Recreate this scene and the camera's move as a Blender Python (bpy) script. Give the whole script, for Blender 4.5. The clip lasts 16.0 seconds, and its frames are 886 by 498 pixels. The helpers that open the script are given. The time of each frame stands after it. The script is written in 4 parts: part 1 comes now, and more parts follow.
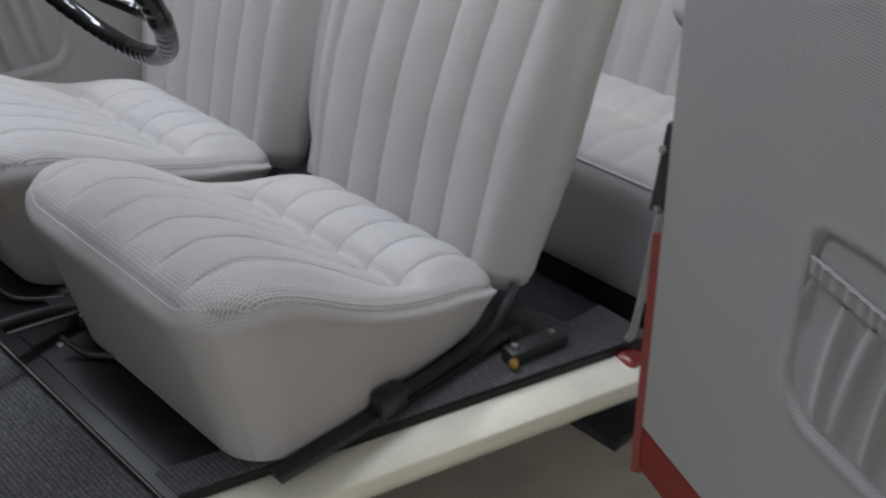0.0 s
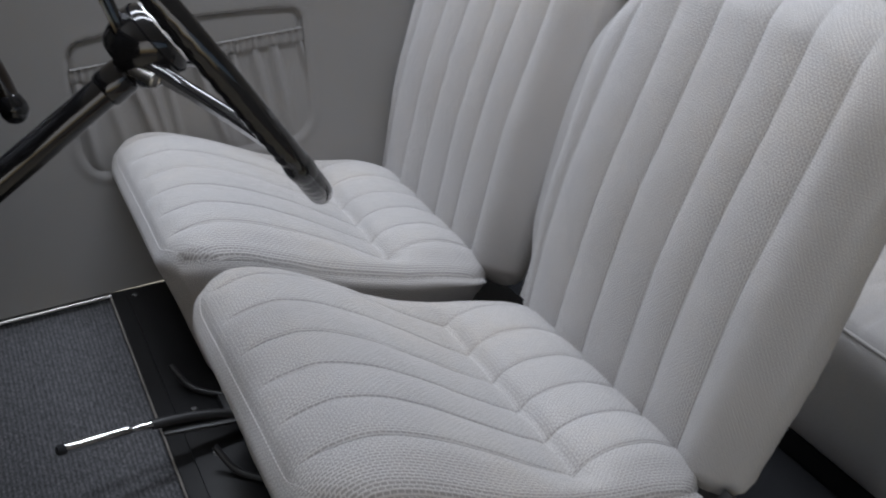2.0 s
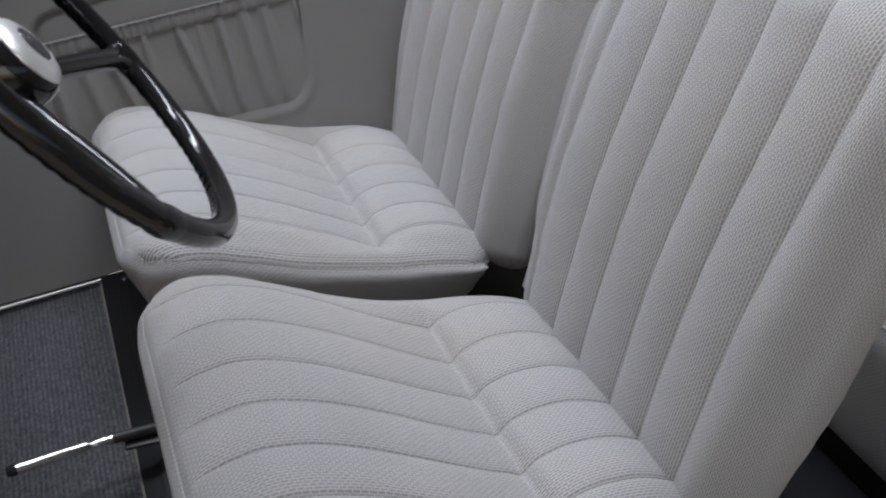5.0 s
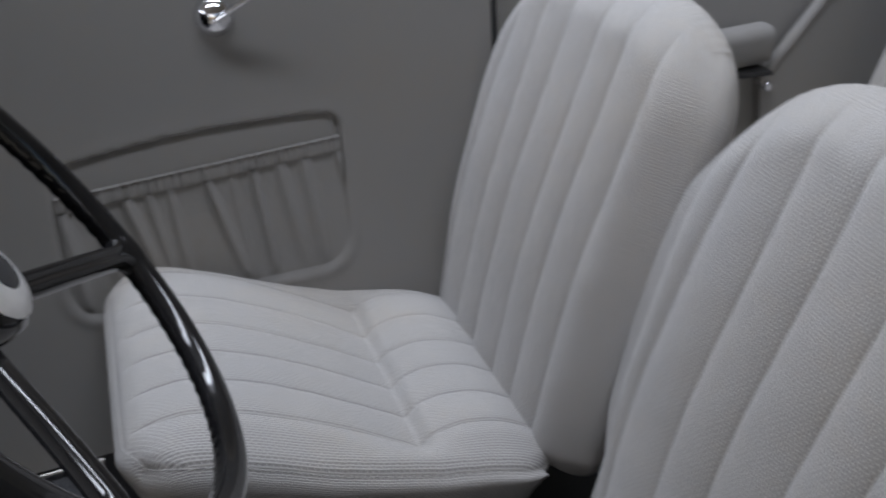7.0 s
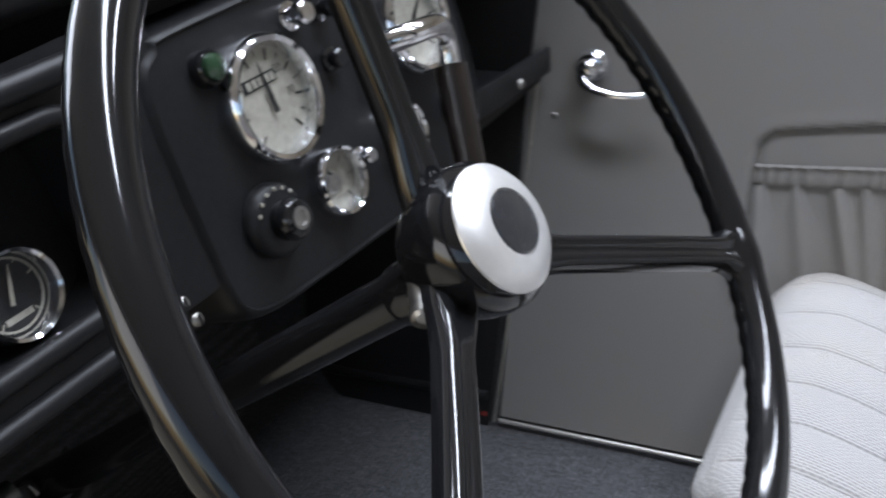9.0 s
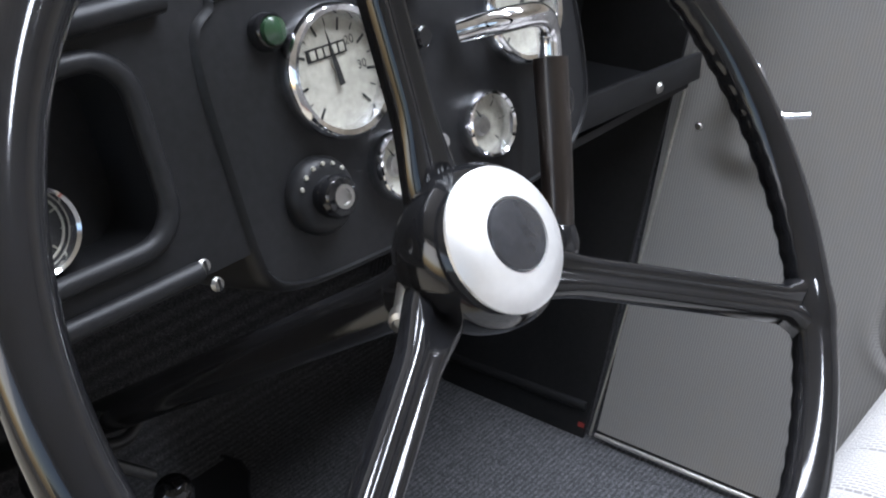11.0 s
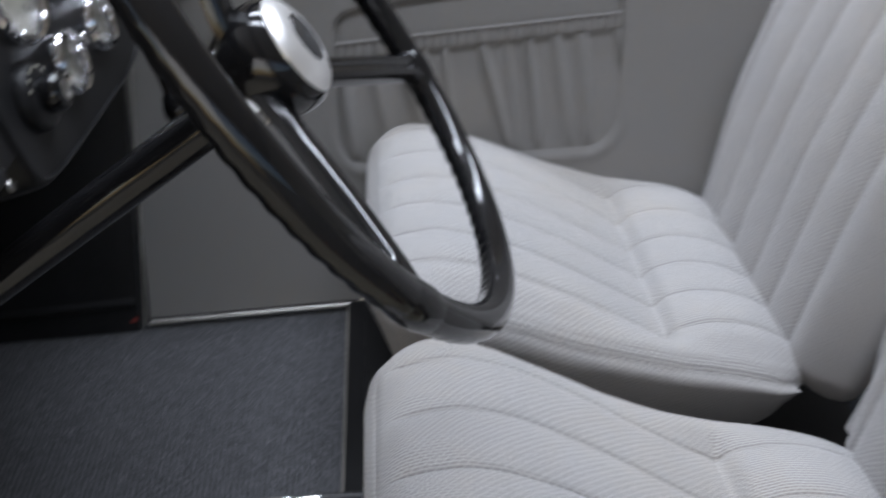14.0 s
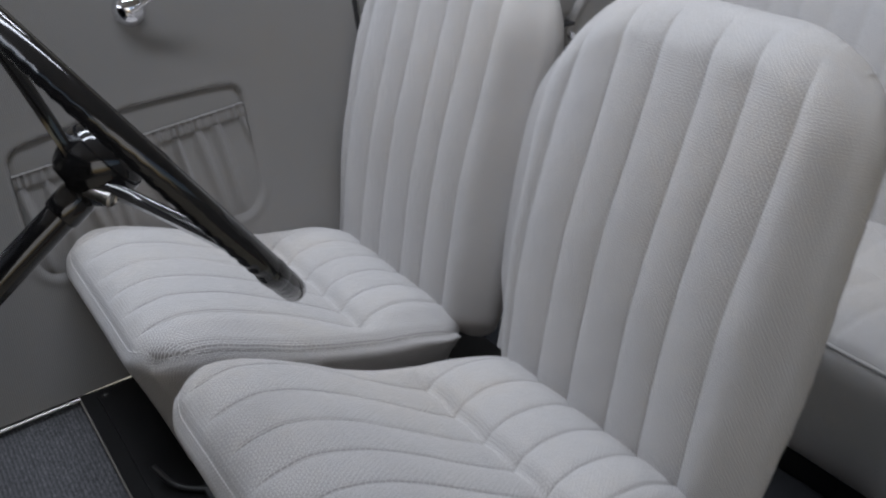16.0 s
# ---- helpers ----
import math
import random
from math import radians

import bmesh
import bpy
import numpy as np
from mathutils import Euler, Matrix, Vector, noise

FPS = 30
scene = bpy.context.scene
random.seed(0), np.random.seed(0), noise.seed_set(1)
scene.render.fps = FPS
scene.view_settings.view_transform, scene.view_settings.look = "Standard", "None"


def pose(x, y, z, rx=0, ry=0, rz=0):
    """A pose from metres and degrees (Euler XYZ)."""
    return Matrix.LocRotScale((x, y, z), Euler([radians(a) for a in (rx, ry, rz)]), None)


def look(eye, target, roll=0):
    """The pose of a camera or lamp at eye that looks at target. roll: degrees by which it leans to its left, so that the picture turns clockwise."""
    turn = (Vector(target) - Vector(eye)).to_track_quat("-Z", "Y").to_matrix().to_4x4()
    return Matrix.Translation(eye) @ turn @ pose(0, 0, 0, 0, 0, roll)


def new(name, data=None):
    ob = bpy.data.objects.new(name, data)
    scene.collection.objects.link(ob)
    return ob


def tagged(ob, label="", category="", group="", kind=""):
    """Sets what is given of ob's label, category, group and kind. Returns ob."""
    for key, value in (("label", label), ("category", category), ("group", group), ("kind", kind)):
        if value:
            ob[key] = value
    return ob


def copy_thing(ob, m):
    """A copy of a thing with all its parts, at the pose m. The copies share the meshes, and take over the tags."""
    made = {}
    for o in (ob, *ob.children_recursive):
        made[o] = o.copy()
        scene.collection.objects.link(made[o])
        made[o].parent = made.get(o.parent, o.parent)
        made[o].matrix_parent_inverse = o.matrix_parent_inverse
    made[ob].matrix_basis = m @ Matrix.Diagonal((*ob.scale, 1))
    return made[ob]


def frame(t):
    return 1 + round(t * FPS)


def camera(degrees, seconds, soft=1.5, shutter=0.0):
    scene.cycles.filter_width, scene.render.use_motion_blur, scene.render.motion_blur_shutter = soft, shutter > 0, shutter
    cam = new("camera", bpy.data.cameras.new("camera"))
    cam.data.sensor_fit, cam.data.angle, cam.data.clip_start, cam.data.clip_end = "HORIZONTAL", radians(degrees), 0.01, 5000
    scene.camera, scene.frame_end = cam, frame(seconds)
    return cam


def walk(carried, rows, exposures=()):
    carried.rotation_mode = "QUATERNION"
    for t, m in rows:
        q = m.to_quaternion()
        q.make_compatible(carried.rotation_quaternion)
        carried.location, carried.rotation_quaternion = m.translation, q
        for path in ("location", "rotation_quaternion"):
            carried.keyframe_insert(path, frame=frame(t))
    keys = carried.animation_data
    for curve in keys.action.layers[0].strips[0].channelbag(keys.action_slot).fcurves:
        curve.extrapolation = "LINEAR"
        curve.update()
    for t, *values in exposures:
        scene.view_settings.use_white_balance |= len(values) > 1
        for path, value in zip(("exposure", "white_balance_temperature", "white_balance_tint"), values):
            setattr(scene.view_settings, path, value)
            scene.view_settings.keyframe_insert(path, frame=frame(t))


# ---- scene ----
cam = camera(49.99, 16.0, 2.05, 0.5)
PATH = [
    (0, (-0.6085, -0.7581, 1.1140), (0.0447, -0.1999, 0.6024), 4.90),
    (0.5, (-0.5341, -0.7153, 1.1000), (0.0683, -0.0902, 0.6036), 3.28),
    (1, (-0.4569, -0.6887, 1.1246), (0.0792, -0.0047, 0.6300), 1.86),
    (1.5, (-0.3938, -0.6631, 1.1329), (0.0866, 0.0665, 0.6463), 2.53),
    (2, (-0.3394, -0.6311, 1.1522), (0.0847, 0.1289, 0.6599), 3.92),
    (2.5, (-0.2797, -0.6089, 1.1833), (0.0810, 0.1648, 0.6625), 4.66),
    (3, (-0.1874, -0.6027, 1.1860), (0.0848, 0.1829, 0.6304), 4.61),
    (3.2, (-0.1803, -0.6020, 1.1872), (0.0801, 0.1794, 0.6201), 4.49),
    (5.3, (-0.0990, -0.5020, 1.1870), (0.2313, 0.2468, 0.6115), -1.20),
    (5.5, (-0.0925, -0.4822, 1.1850), (0.2609, 0.2669, 0.6246), -1.25),
    (6, (-0.0960, -0.4240, 1.1705), (0.3241, 0.3301, 0.6656), -0.07),
    (6.5, (-0.0704, -0.3671, 1.1773), (0.3205, 0.4165, 0.6945), 0.76),
    (7, (-0.0493, -0.3026, 1.1820), (0.2500, 0.5208, 0.6998), 0.63),
    (7.5, (-0.0234, -0.2926, 1.2125), (0.1159, 0.5677, 0.7221), 0.92),
    (8, (-0.0034, -0.2101, 1.1695), (-0.0655, 0.6572, 0.6756), -1.16),
    (8.5, (0.0172, -0.1404, 1.1248), (-0.2433, 0.6881, 0.6290), -3.19),
    (9, (0.0430, -0.0759, 1.0866), (-0.3986, 0.6797, 0.6028), -4.66),
    (9.2, (0.0560, -0.0614, 1.0801), (-0.4377, 0.6651, 0.6021), -4.78),
    (11.3, (0.0961, 0.0077, 1.0688), (-0.4967, 0.6406, 0.5707), -2.27),
    (11.5, (0.0879, 0.0008, 1.0648), (-0.4757, 0.6365, 0.5374), -1.57),
    (12, (0.0592, -0.0250, 1.0606), (-0.4158, 0.6134, 0.4550), -1.35),
    (12.5, (0.0246, -0.0638, 1.0703), (-0.3673, 0.5698, 0.4033), -3.93),
    (13, (-0.0251, -0.1257, 1.0754), (-0.3141, 0.5312, 0.3789), -1.83),
    (13.5, (-0.0500, -0.2499, 1.1223), (-0.2037, 0.4906, 0.4680), 1.08),
    (14, (-0.0910, -0.2980, 1.0920), (-0.0319, 0.5366, 0.5444), 0.58),
    (14.5, (-0.1571, -0.3742, 1.0942), (0.0818, 0.4735, 0.6205), 0.86),
    (15, (-0.2076, -0.4575, 1.1230), (0.1437, 0.3701, 0.6852), 0.13),
    (15.5, (-0.2693, -0.5218, 1.1499), (0.1574, 0.2710, 0.7148), -0.45),
    (16, (-0.3431, -0.5915, 1.1918), (0.1297, 0.1571, 0.7269), -1.88),
]
LIGHTER = [(0, -0.05, 6500, 10), (3.0, -0.14, 6500, 10), (6.0, -0.22, 6500, 10), (7.0, -0.43, 6480, 10), (8.0, -0.22, 6420, 10), (8.5, 0.08, 6380, 10), (9.0, 0.50, 6380, 10), (11.5, 1.18, 6340, 10), (12.5, 0.85, 6320, 10), (13.0, 0.65, 6320, 10), (13.5, 0.32, 6320, 10), (14.0, 0.1, 6350, 10), (14.8, -0.15, 6420, 10), (16.0, -0.2, 6450, 10)]
walk(cam, [(t, look(eye, target, roll)) for t, eye, target, roll in PATH], LIGHTER)

# ---- light ----
world = bpy.data.worlds.new("sky")
scene.world = world
world.use_nodes = True
sky = world.node_tree.nodes.new("ShaderNodeTexSky")
sky.sky_type, sky.sun_disc = "NISHITA", False
sky.sun_elevation, sky.sun_rotation = radians(38), radians(200)
world.node_tree.links.new(sky.outputs[0], world.node_tree.nodes["Background"].inputs[0])
world.node_tree.nodes["Background"].inputs[1].default_value = 0.11


def area(name, place, target, sx, sy, watts, colour):
    lamp = bpy.data.lights.new(name, "AREA")
    lamp.shape, lamp.size, lamp.size_y, lamp.energy, lamp.color = "RECTANGLE", sx, sy, watts, colour
    ob = new(name, lamp)
    ob.matrix_world = look(place, target)
    return ob


for y, watts in ((0.62, 50), (1.72, 62)):
    area("roof_light", (0.12, y, 3.1), (0.12, 0.45 + 0.1 * y, 0.3), 2.4, 0.26, watts, (0.82, 0.88, 1.0))
# two fill lamps added from the side and front; no window or gate is built
area("side_fill", (-1.6, -3.9, 1.9), (-0.1, 0.4, 0.5), 2.8, 1.5, 15, (1.0, 0.90, 0.82))
area("front_fill", (-4.4, 0.4, 2.6), (0.2, 0.45, 0.5), 2.6, 1.4, 56, (0.84, 0.885, 1.0))

# ---- materials ----


def material(name, colour, rough=0.6, metal=0.0, coat=0.0):
    m = bpy.data.materials.new(name)
    m.use_nodes = True
    b = m.node_tree.nodes["Principled BSDF"]
    b.inputs["Base Color"].default_value = (*colour, 1)
    b.inputs["Roughness"].default_value = rough
    b.inputs["Metallic"].default_value = metal
    b.inputs["Coat Weight"].default_value = coat
    b.inputs["Coat Roughness"].default_value = 0.08
    return m, m.node_tree, b


def node(tree, kind, **inputs):
    n = tree.nodes.new(kind)
    for k, v in inputs.items():
        n.inputs[k.replace("_", " ")].default_value = v
    return n


def coords(tree, scale=(1, 1, 1), out="Object"):
    c = tree.nodes.new("ShaderNodeTexCoord")
    m = tree.nodes.new("ShaderNodeMapping")
    m.inputs["Scale"].default_value = scale
    tree.links.new(c.outputs[out], m.inputs[0])
    return m.outputs[0]


def ramp(tree, source, stops):
    r = tree.nodes.new("ShaderNodeValToRGB")
    e = r.color_ramp.elements
    while len(e) < len(stops):
        e.new(0.5)
    for k, (p, c) in enumerate(stops):
        e[k].position, e[k].color = p, (*c, 1)
    tree.links.new(source, r.inputs[0])
    return r.outputs[0]


def math_node(tree, op, a, b=0.5):
    n = tree.nodes.new("ShaderNodeMath")
    n.operation = op
    for k, v in ((0, a), (1, b)):
        if isinstance(v, (int, float)):
            n.inputs[k].default_value = v
        else:
            tree.links.new(v, n.inputs[k])
    return n.outputs[0]


def bump(tree, shader, height, strength, distance):
    n = tree.nodes.new("ShaderNodeBump")
    n.inputs["Strength"].default_value, n.inputs["Distance"].default_value = strength, distance
    tree.links.new(height, n.inputs["Height"])
    tree.links.new(n.outputs[0], shader.inputs["Normal"])


def noise_out(tree, vec, scale, detail=3.0, rough=0.6):
    n = node(tree, "ShaderNodeTexNoise", Scale=scale, Detail=detail, Roughness=rough)
    tree.links.new(vec, n.inputs["Vector"])
    return n.outputs[0]


def knit(name, light, dark, rib, strength, stitch=1.8, mortar=0.35, upright=False):
    """A ribbed knit: rows of short loops, each row shifted by half a loop, with slow stains."""
    m, t, b = material(name, light, 0.92)
    b.inputs["Sheen Weight"].default_value = 0.2
    b.inputs["Sheen Roughness"].default_value = 0.6
    v = coords(t, (1, 1, 1), "UV")
    if upright:
        v.node.inputs["Rotation"].default_value = (0, 0, radians(90))
    wob = node(t, "ShaderNodeTexNoise", Scale=60.0, Detail=2.0)
    t.links.new(v, wob.inputs["Vector"])
    shift = t.nodes.new("ShaderNodeVectorMath")
    shift.operation = "MULTIPLY_ADD"
    shift.inputs[1].default_value = (0.0016, 0.0016, 0)
    t.links.new(wob.outputs["Color"], shift.inputs[0])
    t.links.new(v, shift.inputs[2])
    loops = t.nodes.new("ShaderNodeTexBrick")
    loops.offset, loops.squash = 0.5, 1.0
    for k, w in (("Scale", 1.0), ("Mortar Size", rib * mortar), ("Mortar Smooth", 1.0), ("Brick Width", rib * stitch), ("Row Height", rib)):
        loops.inputs[k].default_value = w
    t.links.new(shift.outputs[0], loops.inputs["Vector"])
    raised = loops.outputs["Fac"]
    grain = noise_out(t, v, 1100, 2)
    high = math_node(t, "ADD", raised, math_node(t, "MULTIPLY", grain, 0.35))
    slow = noise_out(t, coords(t, (1, 1, 1), "Object"), 6, 5)
    shade = math_node(t, "ADD", math_node(t, "MULTIPLY", high, 0.55), math_node(t, "MULTIPLY", slow, 0.22))
    stained = t.nodes.new("ShaderNodeVectorMath")
    stained.operation = "MULTIPLY"
    aged = noise_out(t, coords(t, (1, 1, 1), "Object"), 3.2, 4)
    blotch = math_node(t, "ADD", math_node(t, "MULTIPLY", aged, 0.7), math_node(t, "MULTIPLY", noise_out(t, v, 46, 3), 0.3))
    t.links.new(ramp(t, shade, ((0.22, dark), (0.66, light))), stained.inputs[0])
    t.links.new(ramp(t, blotch, ((0.36, (0.95, 0.962, 0.985)), (0.50, (0.978, 0.975, 0.972)), (0.64, (1.0, 0.968, 0.92)))), stained.inputs[1])
    t.links.new(stained.outputs[0], b.inputs["Base Color"])
    bump(t, b, high, strength, rib * 0.34)
    return m


SEAT = knit("seat_knit", (0.550, 0.530, 0.513), (0.300, 0.287, 0.276), 0.0033, 0.45, 2.5)
LINING = knit("lining_cloth", (0.252, 0.242, 0.232), (0.196, 0.188, 0.181), 0.0036, 0.20, 900.0, 0.30, True)


def carpet_material():
    m, t, b = material("carpet", (0.06, 0.06, 0.065), 0.95)
    v = coords(t)
    fine = noise_out(t, v, 560, 2, 0.7)
    mid = noise_out(t, v, 190, 3)
    rows = node(t, "ShaderNodeTexWave", Scale=44.0, Distortion=0.9, Detail=2.0)
    rows.bands_direction = "X"
    t.links.new(v, rows.inputs["Vector"])
    mixed = math_node(t, "ADD", math_node(t, "MULTIPLY", fine, 0.75), math_node(t, "ADD", math_node(t, "MULTIPLY", mid, 0.3), math_node(t, "MULTIPLY", rows.outputs[1], 0.09)))
    t.links.new(ramp(t, mixed, ((0.36, (0.024, 0.024, 0.027)), (0.57, (0.069, 0.070, 0.074)), (0.78, (0.185, 0.185, 0.195)))), b.inputs["Base Color"])
    bump(t, b, mixed, 0.9, 0.003)
    return m


CARPET = carpet_material()


def mix(a, b, u):
    return a + (b - a) * u


def worn(name, colour, rough, spread=0.12, metal=0.0, coat=0.0, bumps=0.0, even=0.0):
    m, t, b = material(name, colour, rough, metal, coat)
    v = coords(t)
    slow, fine = noise_out(t, v, 9, 5), noise_out(t, v, 160, 3)
    both = math_node(t, "ADD", math_node(t, "MULTIPLY", slow, 0.6), math_node(t, "MULTIPLY", fine, 0.4))
    low = tuple(c * mix(0.72, 1, even) for c in colour)
    high = tuple(min(1, c * mix(1.22, 1, even)) for c in colour)
    t.links.new(ramp(t, both, ((0.36, low), (0.64, high))), b.inputs["Base Color"])
    t.links.new(math_node(t, "ADD", math_node(t, "MULTIPLY", both, 2 * spread), rough - spread), b.inputs["Roughness"])
    if bumps:
        bump(t, b, both, 0.4, bumps)
    return m


ENAMEL = worn("black_enamel", (0.010, 0.010, 0.011), 0.11, 0.05, 0.0, 0.1)
SATIN = worn("black_satin_paint", (0.015, 0.015, 0.016), 0.42, 0.10, 0.0, 0.0, 0.0004)
FRAME_BLACK = worn("black_frame_paint", (0.018, 0.018, 0.019), 0.46, 0.12, 0.0, 0.0, 0.0006)
WORN_EDGE = worn("worn_edge", (0.17, 0.155, 0.135), 0.6, 0.15)
PLATFORM = worn("black_platform_paint", (0.0065, 0.0065, 0.007), 0.36, 0.12, 0.0, 0.0, 0.0006)
RUBBER = worn("black_rubber", (0.017, 0.018, 0.021), 0.85, 0.10, 0.0, 0.0, 0.001)
for dull, shine in ((RUBBER, 0.32), (CARPET, 0.2), (SATIN, 0.24), (PLATFORM, 0.30)):
    dull.node_tree.nodes["Principled BSDF"].inputs["Specular IOR Level"].default_value = shine
CHROME = worn("chrome", (0.80, 0.80, 0.82), 0.10, 0.05, 1.0)
ALUMINIUM = worn("polished_aluminium", (0.94, 0.93, 0.92), 0.36, 0.06, 0.7, 0.0, 0.0, 0.8)
STEEL = worn("dull_steel", (0.40, 0.39, 0.37), 0.42, 0.12, 1.0)
DARK_STEEL = worn("dark_steel", (0.14, 0.14, 0.14), 0.42, 0.12, 1.0)
CREAM = worn("cream_paint", (0.70, 0.68, 0.56), 0.40, 0.10, 0.0, 0.2, 0.0, 0.7)
RED = worn("dark_red_paint", (0.20, 0.022, 0.018), 0.32, 0.10, 0.0, 0.4)
BRASS = worn("brass", (0.55, 0.33, 0.10), 0.35, 0.12, 1.0)
DIAL = worn("cream_dial", (0.37, 0.355, 0.30), 0.5, 0.08)
DIAL_DARK = worn("black_dial", (0.02, 0.02, 0.022), 0.45, 0.08)
INK = worn("black_ink", (0.01, 0.01, 0.01), 0.5, 0.05)
GREEN = worn("green_lens", (0.018, 0.045, 0.022), 0.22, 0.05, 0.0, 0.5)
EMBLEM = worn("grey_emblem", (0.035, 0.036, 0.04), 0.25, 0.08, 0.0, 0.5)
CONCRETE = worn("beige_floor", (0.52, 0.46, 0.35), 0.40, 0.12, 0.0, 0.0, 0.001, 0.4)
PLASTER = worn("hall_plaster", (0.58, 0.56, 0.53), 0.8, 0.08, 0.0, 0.0, 0.002)
BROWN = worn("brown_varnish", (0.014, 0.010, 0.008), 0.3, 0.08, 0.0, 0.3)


def glass_material():
    m, t, b = material("clear_glass", (1, 1, 1), 0.02)
    clear, gloss, both = t.nodes.new("ShaderNodeBsdfTransparent"), t.nodes.new("ShaderNodeBsdfGlossy"), t.nodes.new("ShaderNodeMixShader")
    gloss.inputs["Roughness"].default_value = 0.03
    both.inputs[0].default_value = 0.014
    t.links.new(clear.outputs[0], both.inputs[1])
    t.links.new(gloss.outputs[0], both.inputs[2])
    t.links.new(both.outputs[0], t.nodes["Material Output"].inputs[0])
    return m


GLASS = glass_material()

# ---- building helpers ----


def smooth(mesh, angle=40):
    for p in mesh.polygons:
        p.use_smooth = True
    mesh.set_sharp_from_angle(angle=radians(angle))


def box_uv(mesh):
    """Metres as texture coordinates, each face by its main axis."""
    uv = mesh.uv_layers.new(name="metres")
    for p in mesh.polygons:
        n = [abs(c) for c in p.normal]
        for k in p.loop_indices:
            c = mesh.vertices[mesh.loops[k].vertex_index].co
            if n[0] >= max(n[1], n[2]):
                uv.data[k].uv = (c.z, c.y)
            elif n[1] >= n[2]:
                uv.data[k].uv = (c.x, c.z)
            else:
                uv.data[k].uv = (c.x, c.y)


def part(name, bm, mat, parent=None, label="", angle=40):
    mesh = bpy.data.meshes.new(name)
    bmesh.ops.recalc_face_normals(bm, faces=bm.faces)
    bm.to_mesh(mesh)
    bm.free()
    if not mesh.uv_layers:
        box_uv(mesh)
    mesh.materials.append(mat)
    smooth(mesh, angle)
    ob = new(name, mesh)
    if parent is not None:
        ob.parent = parent
    if label:
        ob["label"] = label
    return ob


def thing(name, label, category, group="", kind="", place=(0, 0, 0)):
    ob = new(name)
    ob.location = place
    return tagged(ob, label, category, group, kind)


def box(bm, lo, hi, bevel=0.0, segments=2, turn=None):
    made = bmesh.ops.create_cube(bm, size=1.0)["verts"]
    size = [h - l for l, h in zip(lo, hi)]
    mid = [(h + l) / 2 for l, h in zip(lo, hi)]
    bmesh.ops.scale(bm, verts=made, vec=size)
    if bevel:
        edges = list({e for v in made for e in v.link_edges})
        made = bmesh.ops.bevel(bm, geom=edges, offset=bevel, segments=segments, affect="EDGES", profile=0.5)["verts"]
    if turn is not None:
        bmesh.ops.rotate(bm, verts=made, matrix=turn)
    bmesh.ops.translate(bm, verts=made, vec=mid)
    return made


def box_bm(lo, hi, bevel=0.0, segments=2, turn=None):
    bm = bmesh.new()
    box(bm, lo, hi, bevel, segments, turn)
    return bm


def basis(direction):
    d = Vector(direction).normalized()
    a = d.orthogonal().normalized() if abs(d.z) > 0.99 else Vector((0, 0, 1)).cross(d).normalized()
    return a, d.cross(a), d


def spline(points, steps):
    """A smooth line through the points."""
    p = [Vector(q) for q in points]
    p = [2 * p[0] - p[1], *p, 2 * p[-1] - p[-2]]
    out = []
    for k in range(1, len(p) - 2):
        for j in range(steps):
            u = j / steps
            a, b, c, d = p[k - 1 : k + 3]
            out.append(0.5 * (2 * b + (c - a) * u + (2 * a - 5 * b + 4 * c - d) * u * u + (3 * b - a - 3 * c + d) * u**3))
    return [*out, p[-2]]


def tube(bm, points, radius, sides=12, closed=False, flat=1.0):
    n = len(points)
    pts = [Vector(p) for p in points]
    rings, frame_a = [], None
    for k in range(n):
        d = pts[(k + 1) % n] - pts[k - 1] if closed else pts[min(k + 1, n - 1)] - pts[max(k - 1, 0)]
        d.normalize()
        a = basis(d)[0] if frame_a is None else (frame_a - d * frame_a.dot(d)).normalized()
        frame_a, b = a, d.cross(a)
        r = radius[k] if isinstance(radius, (list, tuple)) else radius
        rings.append([bm.verts.new(pts[k] + r * (math.cos(w) * a + flat * math.sin(w) * b)) for w in (2 * math.pi * j / sides for j in range(sides))])
    for k in range(n if closed else n - 1):
        for j in range(sides):
            bm.faces.new((rings[k][j], rings[k][(j + 1) % sides], rings[(k + 1) % n][(j + 1) % sides], rings[(k + 1) % n][j]))
    if not closed:
        bm.faces.new(rings[0][::-1])
        bm.faces.new(rings[-1])


def tube_bm(points, radius, sides=12, closed=False, flat=1.0):
    bm = bmesh.new()
    tube(bm, points, radius, sides, closed, flat)
    return bm


def lathe(bm, profile, base, axis, sides=32):
    """Turns (radius, height) pairs round the axis through base."""
    a, b, d = basis(axis)
    base = Vector(base)
    rings = []
    for r, h in profile:
        if r < 1e-5:
            rings.append([bm.verts.new(base + h * d)])
        else:
            rings.append([bm.verts.new(base + h * d + r * (math.cos(w) * a + math.sin(w) * b)) for w in (2 * math.pi * j / sides for j in range(sides))])
    for lo, hi in zip(rings, rings[1:]):
        for j in range(sides):
            k = (j + 1) % sides
            if len(lo) == 1:
                bm.faces.new((lo[0], hi[j], hi[k]))
            elif len(hi) == 1:
                bm.faces.new((lo[j], lo[k], hi[0]))
            else:
                bm.faces.new((lo[j], lo[k], hi[k], hi[j]))


def lathe_bm(profile, base, axis, sides=32):
    bm = bmesh.new()
    lathe(bm, profile, base, axis, sides)
    return bm


